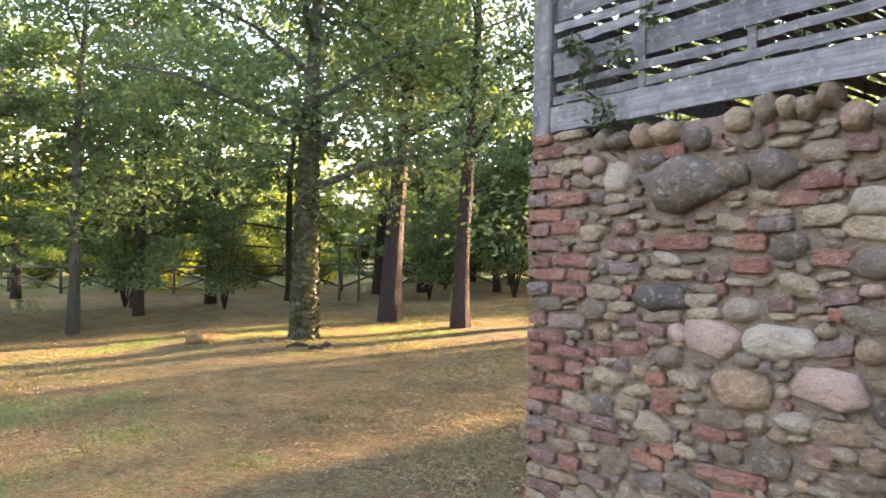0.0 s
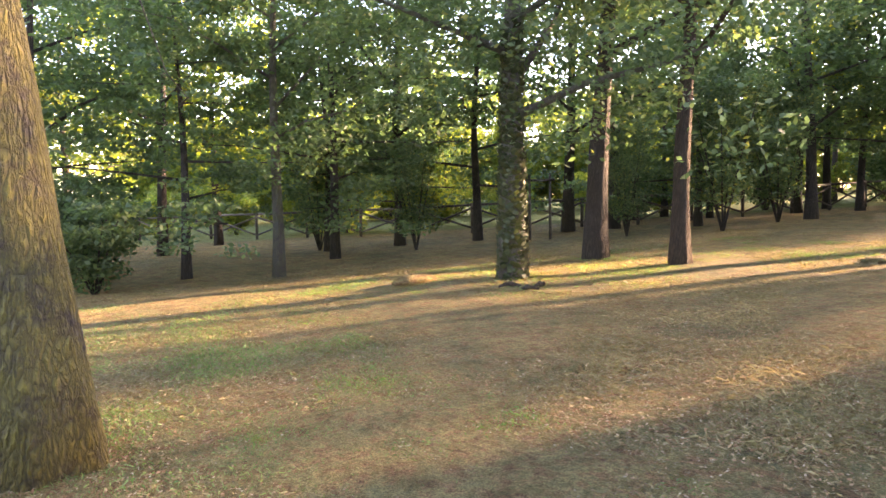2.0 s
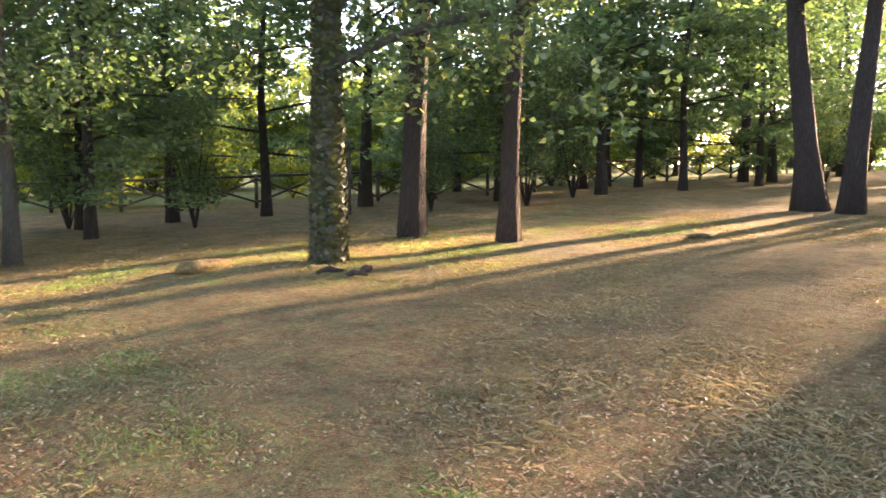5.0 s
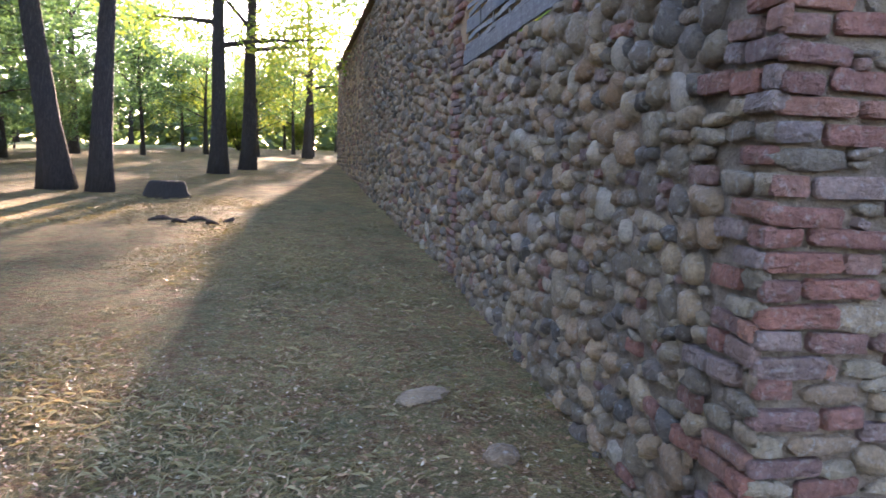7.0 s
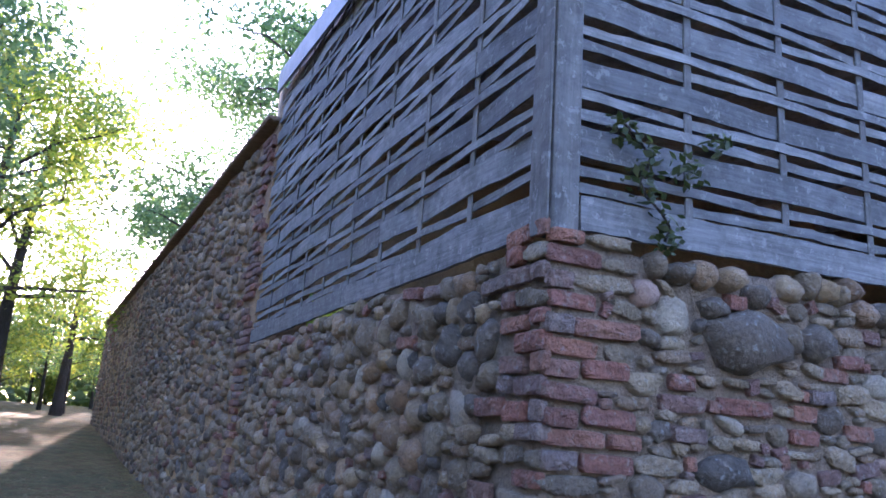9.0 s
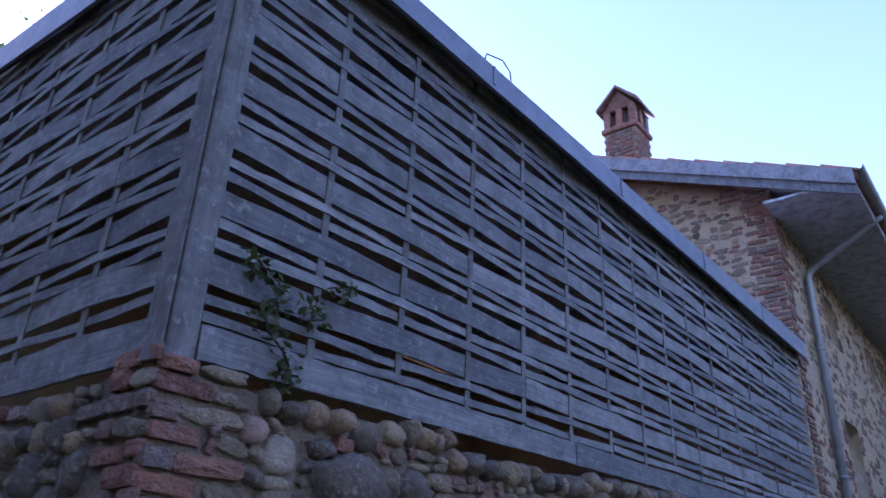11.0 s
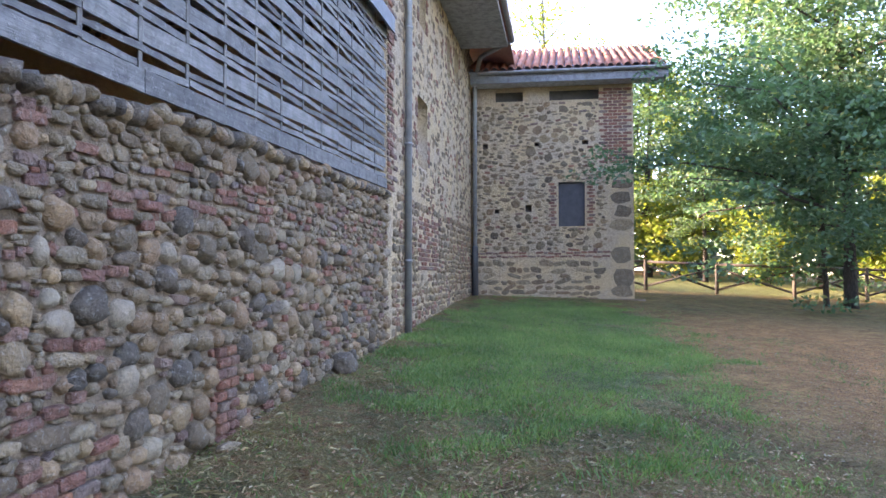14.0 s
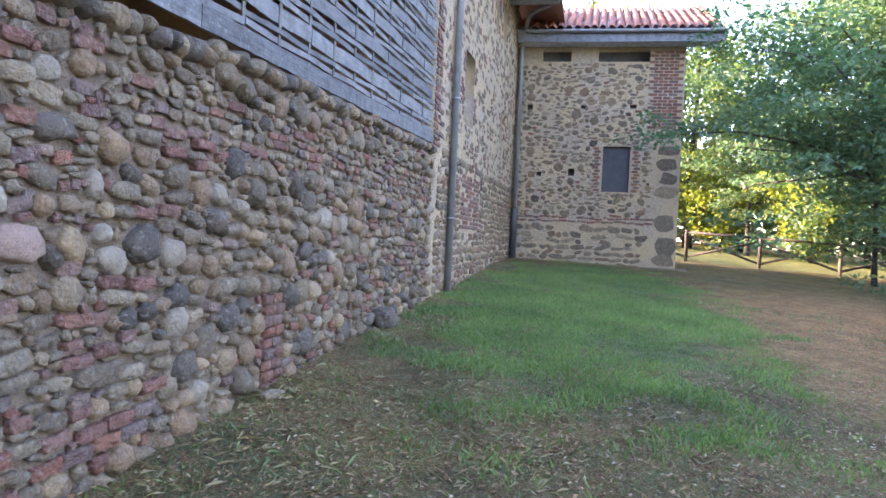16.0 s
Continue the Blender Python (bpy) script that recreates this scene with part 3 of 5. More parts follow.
def slab_wall(name, frame_m, u0, u1, low, high, thick, mat, label, holes=(), step=0.22, rough=0.02, hollow_shade="hollow_shade", depth=0.28, recess=0.0):
    """A wall with thickness, an uneven top and openings that go into it."""
    us = sorted({u0, u1, *np.arange(u0, u1, step), *[h[0] for h in holes], *[h[1] for h in holes]})
    vmax, vmin = max(high(u) for u in us), min(low(u) for u in us)
    cuts = sorted({*[h[2] for h in holes], *[h[3] for h in holes]})
    verts, faces, mats = [], [], []

    def vert(u, y, v):
        verts.append(frame_m @ Vector((u, y, v)))
        return len(verts) - 1

    rows = []
    for u in us:
        lo, hi = low(u), high(u)
        base = np.linspace(lo, hi, max(3, int((vmax - vmin) / step)))
        if cuts:
            base = np.array(sorted({*np.round(np.linspace(vmin, vmax, max(3, int((vmax - vmin) / step))), 3), *cuts}))
            base = np.clip(base, lo, hi)
        rows.append([(vert(u, recess + rough * noise.noise((u * 3, b * 3, 4)), b), b) for b in base])
    for k in range(len(us) - 1):
        for j in range(len(rows[k]) - 1):
            mu, mv = (us[k] + us[k + 1]) / 2, (rows[k][j][1] + rows[k][j + 1][1]) / 2
            if any(h[0] < mu < h[1] and h[2] < mv < h[3] for h in holes):
                continue
            if rows[k][j + 1][1] - rows[k][j][1] < 1e-5 and rows[k + 1][j + 1][1] - rows[k + 1][j][1] < 1e-5:
                continue
            faces.append((rows[k][j][0], rows[k + 1][j][0], rows[k + 1][j + 1][0], rows[k][j + 1][0]))
            mats.append(0)
    back = [(vert(u, thick, low(u)), vert(u, thick, high(u))) for u in us]
    for k in range(len(us) - 1):
        faces.append((back[k + 1][0], back[k][0], back[k][1], back[k + 1][1]))
        faces.append((rows[k][-1][0], rows[k + 1][-1][0], back[k + 1][1], back[k][1]))
        mats += [0, 0]
    for k, flip in ((0, False), (-1, True)):
        col = [r[0] for r in rows[k]]
        ring = [back[k][0], *col, back[k][1]]
        faces.append(tuple(ring) if not flip else tuple(reversed(ring)))
        mats.append(0)
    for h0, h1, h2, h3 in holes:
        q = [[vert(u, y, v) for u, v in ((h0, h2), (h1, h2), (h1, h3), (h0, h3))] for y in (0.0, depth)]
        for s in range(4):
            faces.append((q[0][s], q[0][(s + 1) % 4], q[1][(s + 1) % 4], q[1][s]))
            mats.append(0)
        # back of the opening, its shade painted on as a near-black face
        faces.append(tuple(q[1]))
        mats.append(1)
    ob = new(name, quick_mesh(name, verts, faces, [mat, MAT[hollow_shade]], mats))
    return tagged(ob, label, "wall", kind="structure")


# ---- garden wall along x, with its screen ----
A_END, B_SCREEN, B_END, X_ANNEX = 9.1, 5.35, 28.5, 19.0


def a_top(u):
    return 2.33 + 0.022 * u + 0.035 * noise.noise((u * 2.6, 0, 0)) - (0.06 if 1.6 < u < 3.0 else 0.0)


def a_foot(u):
    return gz(u, 0) - 0.35


wall_a = slab_wall("wall_south", FRAME_A, 0.02, A_END, a_foot, a_top, 0.5, MAT["mortar"], "rubble garden wall of cobbles, bricks and lime mortar", recess=0.014, rough=0.014, step=0.12)
mas = Masonry(FRAME_A, wall_a, "cobbles and brick pieces bedded in mortar", lambda u, v: u < 2.9)
LANDMARKS = (("dark", 0.945, 2.06, 0.21, 0.135, 0.13, 0.0), ("dark", 0.82, 1.55, 0.135, 0.068, 0.05, 0.05), ("pale", 1.235, 1.52, 0.075, 0.052, 0.055, 0.0),
             ("pink", 1.09, 1.385, 0.125, 0.085, 0.035, 0.0), ("pale", 1.39, 1.40, 0.15, 0.07, 0.05, -0.03), ("pink", 1.60, 1.245, 0.16, 0.085, 0.05, 0.05),
             ("cobble", 1.23, 1.185, 0.14, 0.085, 0.05, 0.1), ("pale", 1.47, 1.09, 0.07, 0.045, 0.04, 0.0), ("pale", 0.585, 2.12, 0.085, 0.08, 0.04, 0.0),
             ("dark", 0.515, 1.685, 0.05, 0.042, 0.02, 0.0), ("dark", 1.78, 1.72, 0.13, 0.06, 0.05, 0.0), ("cobble", 1.19, 2.10, 0.08, 0.075, 0.07, 0.0),
             ("dark", 1.36, 2.10, 0.095, 0.085, 0.08, 0.0), ("dark", 0.78, 2.18, 0.07, 0.045, 0.06, 0.0), ("cobble", 1.02, 2.26, 0.07, 0.055, 0.06, 0.0),
             ("cobble", 0.73, 1.19, 0.05, 0.045, 0.03, 0.0), ("cobble", 0.50, 1.36, 0.055, 0.05, 0.03, 0.0), ("schist", 0.80, 0.95, 0.10, 0.06, 0.03, 0.3),
             ("pale", 3.19, 1.525, 0.075, 0.07, 0.06, 0.0), ("pale", 2.72, 1.185, 0.10, 0.08, 0.07, 0.0), ("dark", 2.35, 0.865, 0.075, 0.055, 0.04, 0.0),
             ("pale", 5.48, 1.41, 0.08, 0.09, 0.05, 0.0), ("pale", 1.75, 1.95, 0.09, 0.055, 0.03, 0.0), ("pale", 2.05, 1.50, 0.05, 0.075, 0.05, 0.0),
             ("pale", 2.14, 1.28, 0.06, 0.05, 0.05, 0.0), ("schist", 2.15, 0.62, 0.16, 0.06, 0.03, 0.0), ("brick", 0.93, 1.80, 0.13, 0.032, 0.02, 0.0),
             ("brick", 1.02, 1.80, 0.06, 0.03, 0.02, 0.0), ("brick", 0.62, 1.87, 0.06, 0.03, 0.02, 0.0), ("brick", 0.62, 1.79, 0.11, 0.032, 0.02, 0.0),
             ("brick", 1.27, 1.80, 0.07, 0.032, 0.02, 0.0), ("pale", 0.86, 1.73, 0.07, 0.03, 0.03, 0.35), ("brick", 1.60, 1.74, 0.08, 0.033, 0.02, 0.0))
for kind, u, v, a, b, d, turn in LANDMARKS:
    mas.put(kind, u, v, a, b, d, turn)
mas.quoin(0.0, 1, -0.15, 2.36)
# a brick pier and brick patches low in the wall
for k in range(9):
    for j in range(2):
        mas.put("brick", 3.95 + 0.16 * j + 0.05 * (k % 2), 0.22 + 0.078 * k, 0.075, 0.033, 0.03)
for k in range(6):
    for j in range(3):
        if rng.random() < 0.8:
            mas.put("brick", 7.6 + 0.22 * j + 0.1 * (k % 2), 0.85 + 0.075 * k, 0.10, 0.032, 0.025)
for k in range(3):
    mas.put("brick", 2.0 + 0.21 * k, 0.29 + 0.01 * k, 0.10, 0.033, 0.035)
    mas.put("brick", 2.1 + 0.21 * k, 0.37 + 0.01 * k, 0.10, 0.033, 0.03)
top_row = 0.45
while top_row < A_END - 0.1:
    w = rng.uniform(0.07, 0.14)
    if mas.free(top_row + w / 2, a_top(top_row) - 0.02, w / 2, 0.06):
        mas.put("dark" if rng.random() < 0.35 else "cobble", top_row + w / 2, a_top(top_row) - 0.03 + rng.normal(0, 0.012), w / 2, rng.uniform(0.045, 0.068), rng.uniform(0.06, 0.10))
    top_row += w + 0.004
a_high = lambda u: a_top(u) - 0.03
mas.scatter(0.24, 2.1, 0.0, 2.3, (("brick", 3.2), ("schist", 5.0), ("cobble", 2), ("pink", 0.4), ("dark", 0.4)),
            ((0.11, 60), (0.09, 300), (0.07, 1000), (0.055, 2500), (0.04, 2500)), 0.045, low=lambda u: gz(u, 0), high=a_high, tilt=0.3)
mas.fill(2.0, A_END, 1.80, 2.02, (("brick", 2.5), ("schist", 5), ("cobble", 2)), 0.08, 0.025, high=a_high)
mas.scatter(2.05, A_END, 0.0, 2.4, (("cobble", 7), ("schist", 2.4), ("dark", 1.4), ("brick", 0.8), ("pale", 0.3)),
            ((0.115, 350), (0.095, 1800), (0.075, 5000), (0.055, 9000)), 0.075, low=lambda u: gz(u, 0), high=a_high, tilt=0.28)
mas.fill_gaps(0.2, 2.2, 0.05, 2.3, 7000, low=lambda u: gz(u, 0), high=a_high, kinds=("brick", "schist", "brick"))
mas.fill_gaps(0.3, A_END, 0.1, 2.3, 11000, low=lambda u: gz(u, 0), high=a_high)
mas.done("rubble")


# ---- garden wall along y, and the taller wall beyond the screen ----
def b_top(u):
    return 2.33 + 0.02 * noise.noise((u * 2.4, 9, 0)) + 0.03 * math.sin(u * 2.0)


wall_b = slab_wall("wall_west", FRAME_B, -B_SCREEN, -0.515, lambda u: gz(0, -u) - 0.35, b_top, 0.5, MAT["mortar"], "rubble garden wall of rounded cobbles in mortar", recess=0.008, rough=0.016, step=0.12)
mb = Masonry(FRAME_B, wall_b, "rounded cobbles bedded in mortar", lambda u, v: u > -2.4)
mb.quoin(-0.0, -1, -0.15, 2.36, long=0.2, short=0.11)
for kind, u, v, a, b, d, turn in (("pale", -1.55, 2.13, 0.05, 0.095, 0.06, 0.5), ("pale", -2.14, 1.113, 0.06, 0.055, 0.06, 0.0), ("pale", -3.32, 2.0, 0.07, 0.06, 0.05, 0.0),
                                   ("dark", -0.75, 2.0, 0.10, 0.09, 0.06, 0.0), ("dark", -1.0, 1.9, 0.09, 0.07, 0.06, 0.0), ("pale", -1.9, 1.9, 0.05, 0.085, 0.04, 0.4),
                                   ("schist", -0.85, 1.6, 0.09, 0.07, 0.03, 0.0), ("pale", -1.05, 1.15, 0.045, 0.06, 0.05, 0.0), ("dark", -0.72, 0.62, 0.08, 0.05, 0.04, 0.0)):
    mb.put(kind, u, v, a, b, d, turn)
b_high = lambda u: b_top(u) + 0.02
b_low = lambda u: gz(0, -u)
mb.scatter(-B_SCREEN, -0.30, 0.0, 2.4, (("cobble", 8), ("schist", 1.6), ("dark", 1.4), ("brick", 0.6), ("pale", 0.35)),
           ((0.105, 160), (0.085, 1000), (0.065, 3500), (0.05, 7000)), 0.055, low=b_low, high=b_high, tilt=0.6)
mb.fill_gaps(-B_SCREEN, -0.34, 0.05, 2.3, 6000, low=b_low, high=b_high)
mb.done("rubble")

FRAME_C = Matrix.Translation((0, B_SCREEN, 0)) @ Euler((0, 0, radians(2.3))).to_matrix().to_4x4() @ Matrix.Translation((0, -B_SCREEN, 0)) @ FRAME_B
wall_c = slab_wall("wall_west_tall", FRAME_C, -B_END, -B_SCREEN - 0.004, lambda u: gz(0, -u) - 0.35, lambda u: 4.72 + 0.05 * noise.noise((u * 1.5, 3, 3)), 0.55, MAT["ochre"],
                   "tall rubble wall with patches of ochre render", recess=0.015)
mc = Masonry(FRAME_C, wall_c, "cobbles and bricks bedded in mortar", lambda u, v: u > -7.0)
for k in range(58):
    for j in range(2):
        if rng.random() < 0.7:
            mc.put("brick", -B_SCREEN - 0.11 - 0.2 * j - 0.08 * (k % 2), 0.15 + 0.078 * k, 0.11, 0.033, 0.03)
mc.scatter(-16.5, -B_SCREEN - 0.25, 0.1, 4.7, (("cobble", 8), ("schist", 2), ("dark", 1), ("brick", 1), ("pale", 0.3)),
           ((0.11, 500), (0.085, 2500), (0.06, 6000)), 0.05, low=b_low, high=lambda u: 4.68, tilt=0.5)
mc.fill(-B_END, -16.5, 0.3, 4.7, (("cobble", 6), ("schist", 2), ("brick", 2)), 0.14, 0.025, low=b_low, high=lambda u: 4.68, density=0.4)
mc.done("rubble")
cap = thing("wall_coping", "thin mortar coping along the tall wall", "coping", kind="structure")
cap.matrix_basis = FRAME_C @ FRAME_B.inverted()
part("coping_strip", box_data(-0.12, 0.62, B_SCREEN + 0.01, B_END + 0.05, 4.75, 4.80, 0.015), MAT["mortar"], cap)


# ---- slatted timber screens ----
def woven(u0, u1, v0, v1, wave, y_back, thick, seg=0.07):
    """A thin board from u0 to u1 that bends in and out by wave(u); its edges are a little worn."""
    us = np.linspace(u0, u1, max(3, int((u1 - u0) / seg)))
    r0 = np.random.default_rng(int(abs(u0 * 977 + v0 * 7919)))
    chip = r0.normal(0, 0.0022, (2, len(us)))
    vs, fs = [], []
    for k, u in enumerate(us):
        y = y_back + wave(u)
        vs += [(u, y, v0 + chip[0, k]), (u, y, v1 + chip[1, k]), (u, y + thick, v1 + chip[1, k]), (u, y + thick, v0 + chip[0, k])]
    for k in range(len(us) - 1):
        a = 4 * k
        fs += [(a, a + 4, a + 5, a + 1), (a + 1, a + 5, a + 6, a + 2), (a + 2, a + 6, a + 7, a + 3), (a + 3, a + 7, a + 4, a)]
    e = 4 * (len(us) - 1)
    fs += [(0, 1, 2, 3), (e + 3, e + 2, e + 1, e)]
    return vs, fs


def screen(frame_m, u0, u1, base, high, board, label, slope):
    """Boards and pairs of narrow slats woven in and out of upright battens, above a straight bottom rail."""
    s = thing("slatted_screen", label, "screen", group="slatted screens")
    n = int(round((u1 - u0) / 0.555))
    xs = [u0 + (u1 - u0) * k / n for k in range(n + 1)]
    bay = (u1 - u0) / n
    level = lambda u: slope * abs(u)
    top = max(high(u0), high(u1))

    def lay(name, k, e, v, wide, wave, tilt, y_back=0.022, thick=0.010):
        um = (xs[k] + xs[e]) / 2
        vs, fs = woven(xs[k] + 0.004, xs[e] - 0.004, v, v + wide, wave, y_back, thick)
        m = frame_m @ Matrix.Translation((um, 0, v + level(um))) @ Euler((0, tilt, 0)).to_matrix().to_4x4() @ Matrix.Translation((-um, 0, -v))
        child(name, quick_mesh(name, vs, fs, [board], smooth=False), s, m=m)

    for k in range(1, n):
        u = xs[k]
        child("batten", bm_mesh("batten", box_data(u - 0.021, u + 0.021, 0.0225, 0.0315, base + 0.05 + level(u), high(u), 0.003), MAT["post"]), s,
              m=frame_m)
    for k in range(0, n, 5):
        lay("rail", k, min(n, k + 5), base, 0.135, lambda u: 0.0, -slope * (1 if u0 > 0 else -1) + rng.normal(0, 0.002), -0.008, 0.022)
    row, v = 0, base + 0.158
    while v < top - 0.06:
        wide = (0.043, 0.043, 0.122)[row % 3] * rng.uniform(0.9, 1.06)
        k = -int(rng.integers(0, 3))
        while k < n:
            e = min(n, k + int(rng.integers(2, 5)) * (2 if row % 3 == 2 else 1))
            k0 = max(k, 0)
            bays = [q for q in range(k0, e) if v + wide + level(xs[q]) < min(high(xs[q]), high(xs[q + 1]))]
            last = e
            k0, e = (bays[0], bays[-1] + 1) if bays else (0, 0)
            deep = rng.uniform(0.0098, 0.0118)
            sag = rng.normal(0, 0.002)
            wave = lambda u, deep=deep, row=row, sag=sag: (1 if row % 2 else -1) * deep * math.cos(math.pi * (u - u0) / bay) + sag
            if e > k0:
                lay("board" if row % 3 == 2 else "slat", k0, e, v + rng.normal(0, 0.005), wide, wave, -slope * (1 if u0 > 0 else -1) + rng.normal(0, 0.0035))
            k = last
        v += (0.074, 0.074, 0.152)[row % 3]
        row += 1
    return s


def a_edge(x):
    return 4.60 + 0.018 * x


def b_edge(u):
    return 4.66 + 0.085 * abs(u)


scr_a = screen(FRAME_A, 0.13, A_END - 0.02, 2.385, lambda x: a_edge(x) + 0.11, MAT["board_x"], "weathered grey timber screen of woven boards above the wall", 0.022)
scr_b = screen(FRAME_B, -B_SCREEN + 0.01, -0.13, 2.37, lambda u: b_edge(u) + 0.12, MAT["board_y"], "weathered grey timber screen in shadow above the cobble wall", 0.0)
corner = thing("corner_post", "pair of weathered grey timber corner posts on the wall", "post")
part("post", box_data(0.006, 0.125, -0.012, 0.10, 2.36, 4.62, 0.008), MAT["post"], corner)
part("post", box_data(-0.012, 0.0, 0.004, 0.13, 2.36, 4.62, 0.003), MAT["post"], corner)
fascia = thing("roof_edge", "grey-blue sheet metal edge along the flat roof", "roof edge")
SOLID = ((0, 3, 2, 1), (4, 5, 6, 7), (0, 1, 5, 4), (1, 2, 6, 5), (2, 3, 7, 6), (3, 0, 4, 7))


def beam_between(p0, p1, half, drop, rise):
    """Eight corners of a straight strip from p0 to p1; half: its half width, level, as a vector."""
    p0, p1, half = Vector(p0), Vector(p1), Vector(half)
    flat = [p0 - half, p1 - half, p1 + half, p0 + half]
    return [q - Vector((0, 0, drop)) for q in flat] + [q + Vector((0, 0, rise)) for q in flat]


ax1 = a_edge(A_END)
child("strip", quick_mesh("strip", [(-0.13, -0.11, 4.56), (A_END, -0.11, ax1), (A_END, -0.085, ax1), (-0.13, -0.085, 4.56), (-0.13, -0.11, 4.715), (A_END, -0.11, 4.99), (A_END, 0.10, 5.01), (-0.13, 0.10, 4.735)],
                          SOLID, [MAT["lead"]], smooth=False), fascia)
child("strip", quick_mesh("strip", beam_between((-0.045, -0.083, 4.66), (-0.045, B_SCREEN, 5.13), (0.012, 0, 0), 0.07, 0.17), SOLID, [MAT["lead"]], smooth=False), fascia)
child("cap_strip", quick_mesh("cap_strip", beam_between((0.03, 0.104, 4.68), (0.03, B_SCREEN, 5.13), (0.062, 0, 0), -0.10, 0.168), SOLID, [MAT["lead"]], smooth=False), fascia)
for k in range(1, 5):
    x = A_END * k / 5
    zt = 4.715 + (4.99 - 4.715) * x / A_END
    child("seam", bm_mesh("seam", box_data(x - 0.012, x + 0.012, -0.118, -0.1105, a_edge(x) + 0.0, zt), MAT["lead"]), fascia)
shed = thing("flat_roof", "boarded flat roof behind the timber screens", "roof", kind="structure")
child("deck", quick_mesh("deck", [(0.06, 0.06, 4.67), (A_END, 0.06, 4.94), (A_END, 5.6, 5.22), (0.06, 5.6, 5.18), (0.06, 0.06, 4.715), (A_END, 0.06, 4.985), (A_END, 5.6, 5.26), (0.06, 5.6, 5.22)],
                        SOLID, [MAT["soffit"]], smooth=False), shed)
for x in (1.5, 3.2, 4.9, 6.6, 8.3):
    z = 4.66 + 0.024 * x
    child("joist", quick_mesh("joist", beam_between((x, 0.12, z - 0.02), (x, 5.5, z + 0.42 - 0.02 * x), (0.05, 0, 0), 0.12, 0.0), SOLID, [MAT["soffit"]], smooth=False), shed)
# added light blocker: keeps low sun and bright sky out from behind the slats
slab_wall("wall_sun_block", FRAME_A @ Matrix.Translation((0, 5.4, 0)), 0.02, A_END, lambda u: 3.0, lambda u: 5.17, 0.2, MAT["plaster"], "pale wall added under the flat roof to block low sun and sky")


# ---- the house ----
H_TOP = 7.3
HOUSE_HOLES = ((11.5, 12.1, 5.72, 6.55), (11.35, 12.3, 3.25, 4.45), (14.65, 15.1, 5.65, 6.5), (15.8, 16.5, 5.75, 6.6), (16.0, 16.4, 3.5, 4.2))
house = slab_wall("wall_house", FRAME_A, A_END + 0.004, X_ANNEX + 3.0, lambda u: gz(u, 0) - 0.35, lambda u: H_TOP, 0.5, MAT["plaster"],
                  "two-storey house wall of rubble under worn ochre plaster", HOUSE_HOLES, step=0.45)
mh = Masonry(FRAME_A, house, "cobbles and bricks showing through worn plaster", lambda u, v: u < 12.5)
mh.quoin(A_END + 0.02, 1, 2.5, H_TOP - 0.1, long=0.24, short=0.12, stones=0.08)
for k in range(12):
    for j in range(8):
        if rng.random() < 0.8:
            mh.put("brick", 11.5 + 0.24 * j + 0.12 * (k % 2), 1.5 + 0.078 * k, 0.11, 0.033, 0.022)
for h0, h1, h2, h3 in HOUSE_HOLES:
    for k in range(int((h3 - h2) / 0.08)):
        if rng.random() < 0.6:
            mh.put("brick", h0 - 0.10 - 0.05 * (k % 2), h2 + 0.04 + 0.08 * k, 0.09, 0.034, 0.012)
            mh.put("brick", h1 + 0.10 + 0.05 * (k % 2), h2 + 0.04 + 0.08 * k, 0.09, 0.034, 0.012)
h_low = lambda u: gz(u, 0)
mh.fill(A_END + 0.3, X_ANNEX, 0.4, 2.6, (("cobble", 7), ("schist", 3), ("brick", 2)), 0.14, 0.04, HOUSE_HOLES, low=h_low)
mh.fill(A_END + 0.3, X_ANNEX, 2.6, 7.4, (("cobble", 3), ("schist", 6), ("brick", 1.6)), 0.12, 0.014, HOUSE_HOLES, density=0.4)
mh.done("rubble")


def rake(y):
    return 6.98 + 0.405 * (y + 1.15)


gable = slab_wall("wall_gable", FRAME_B @ Matrix.Translation((0, A_END, 0)), -9.0, -0.01, lambda u: 0.2, lambda u: min(rake(-u), rake(9.0 + u)) - 0.12, 0.4, MAT["plaster"],
                  "rubble gable wall of the house")
mg = Masonry(FRAME_B @ Matrix.Translation((0, A_END, 0)), gable, "rubble and brick corner of the gable", lambda u, v: False)
mg.quoin(0.0, -1, 4.6, 7.5, long=0.30, short=0.14, stones=0.08)
mg.fill(-5.0, -0.3, 4.9, 8.6, (("cobble", 3), ("schist", 7), ("brick", 1)), 0.12, 0.03, high=lambda u: rake(-u) - 0.2, density=0.85)
mg.done("rubble")

house_roof = thing("house_roof", "tiled gable roof with dark boarded eaves", "roof")
for nm, y0, y1, mat, z0, z1 in (("roof_slope", -1.2, 4.5, "tile", 0.02, 0.10), ("soffit", -1.15, 0.3, "soffit", -0.06, 0.0)):
    x0, x1 = 8.55, 17.0 if nm == "soffit" else 22.0
    f = lambda y: rake(y)
    vs = [(x0, y0, f(y0) + z0), (x1, y0, f(y0) + z0), (x1, y1, f(y1) + z0), (x0, y1, f(y1) + z0), (x0, y0, f(y0) + z1), (x1, y0, f(y0) + z1), (x1, y1, f(y1) + z1), (x0, y1, f(y1) + z1)]
    child(nm, quick_mesh(nm, vs, ((0, 3, 2, 1), (4, 5, 6, 7), (0, 1, 5, 4), (1, 2, 6, 5), (2, 3, 7, 6), (3, 0, 4, 7)), [MAT[mat]], smooth=False), house_roof)
vs = [(8.55, 4.5, rake(4.5) + 0.02), (22, 4.5, rake(4.5) + 0.02), (22, 10.2, rake(-1.2) + 0.02), (8.55, 10.2, rake(-1.2) + 0.02)]
vs += [(x, y, z + 0.08) for x, y, z in vs]
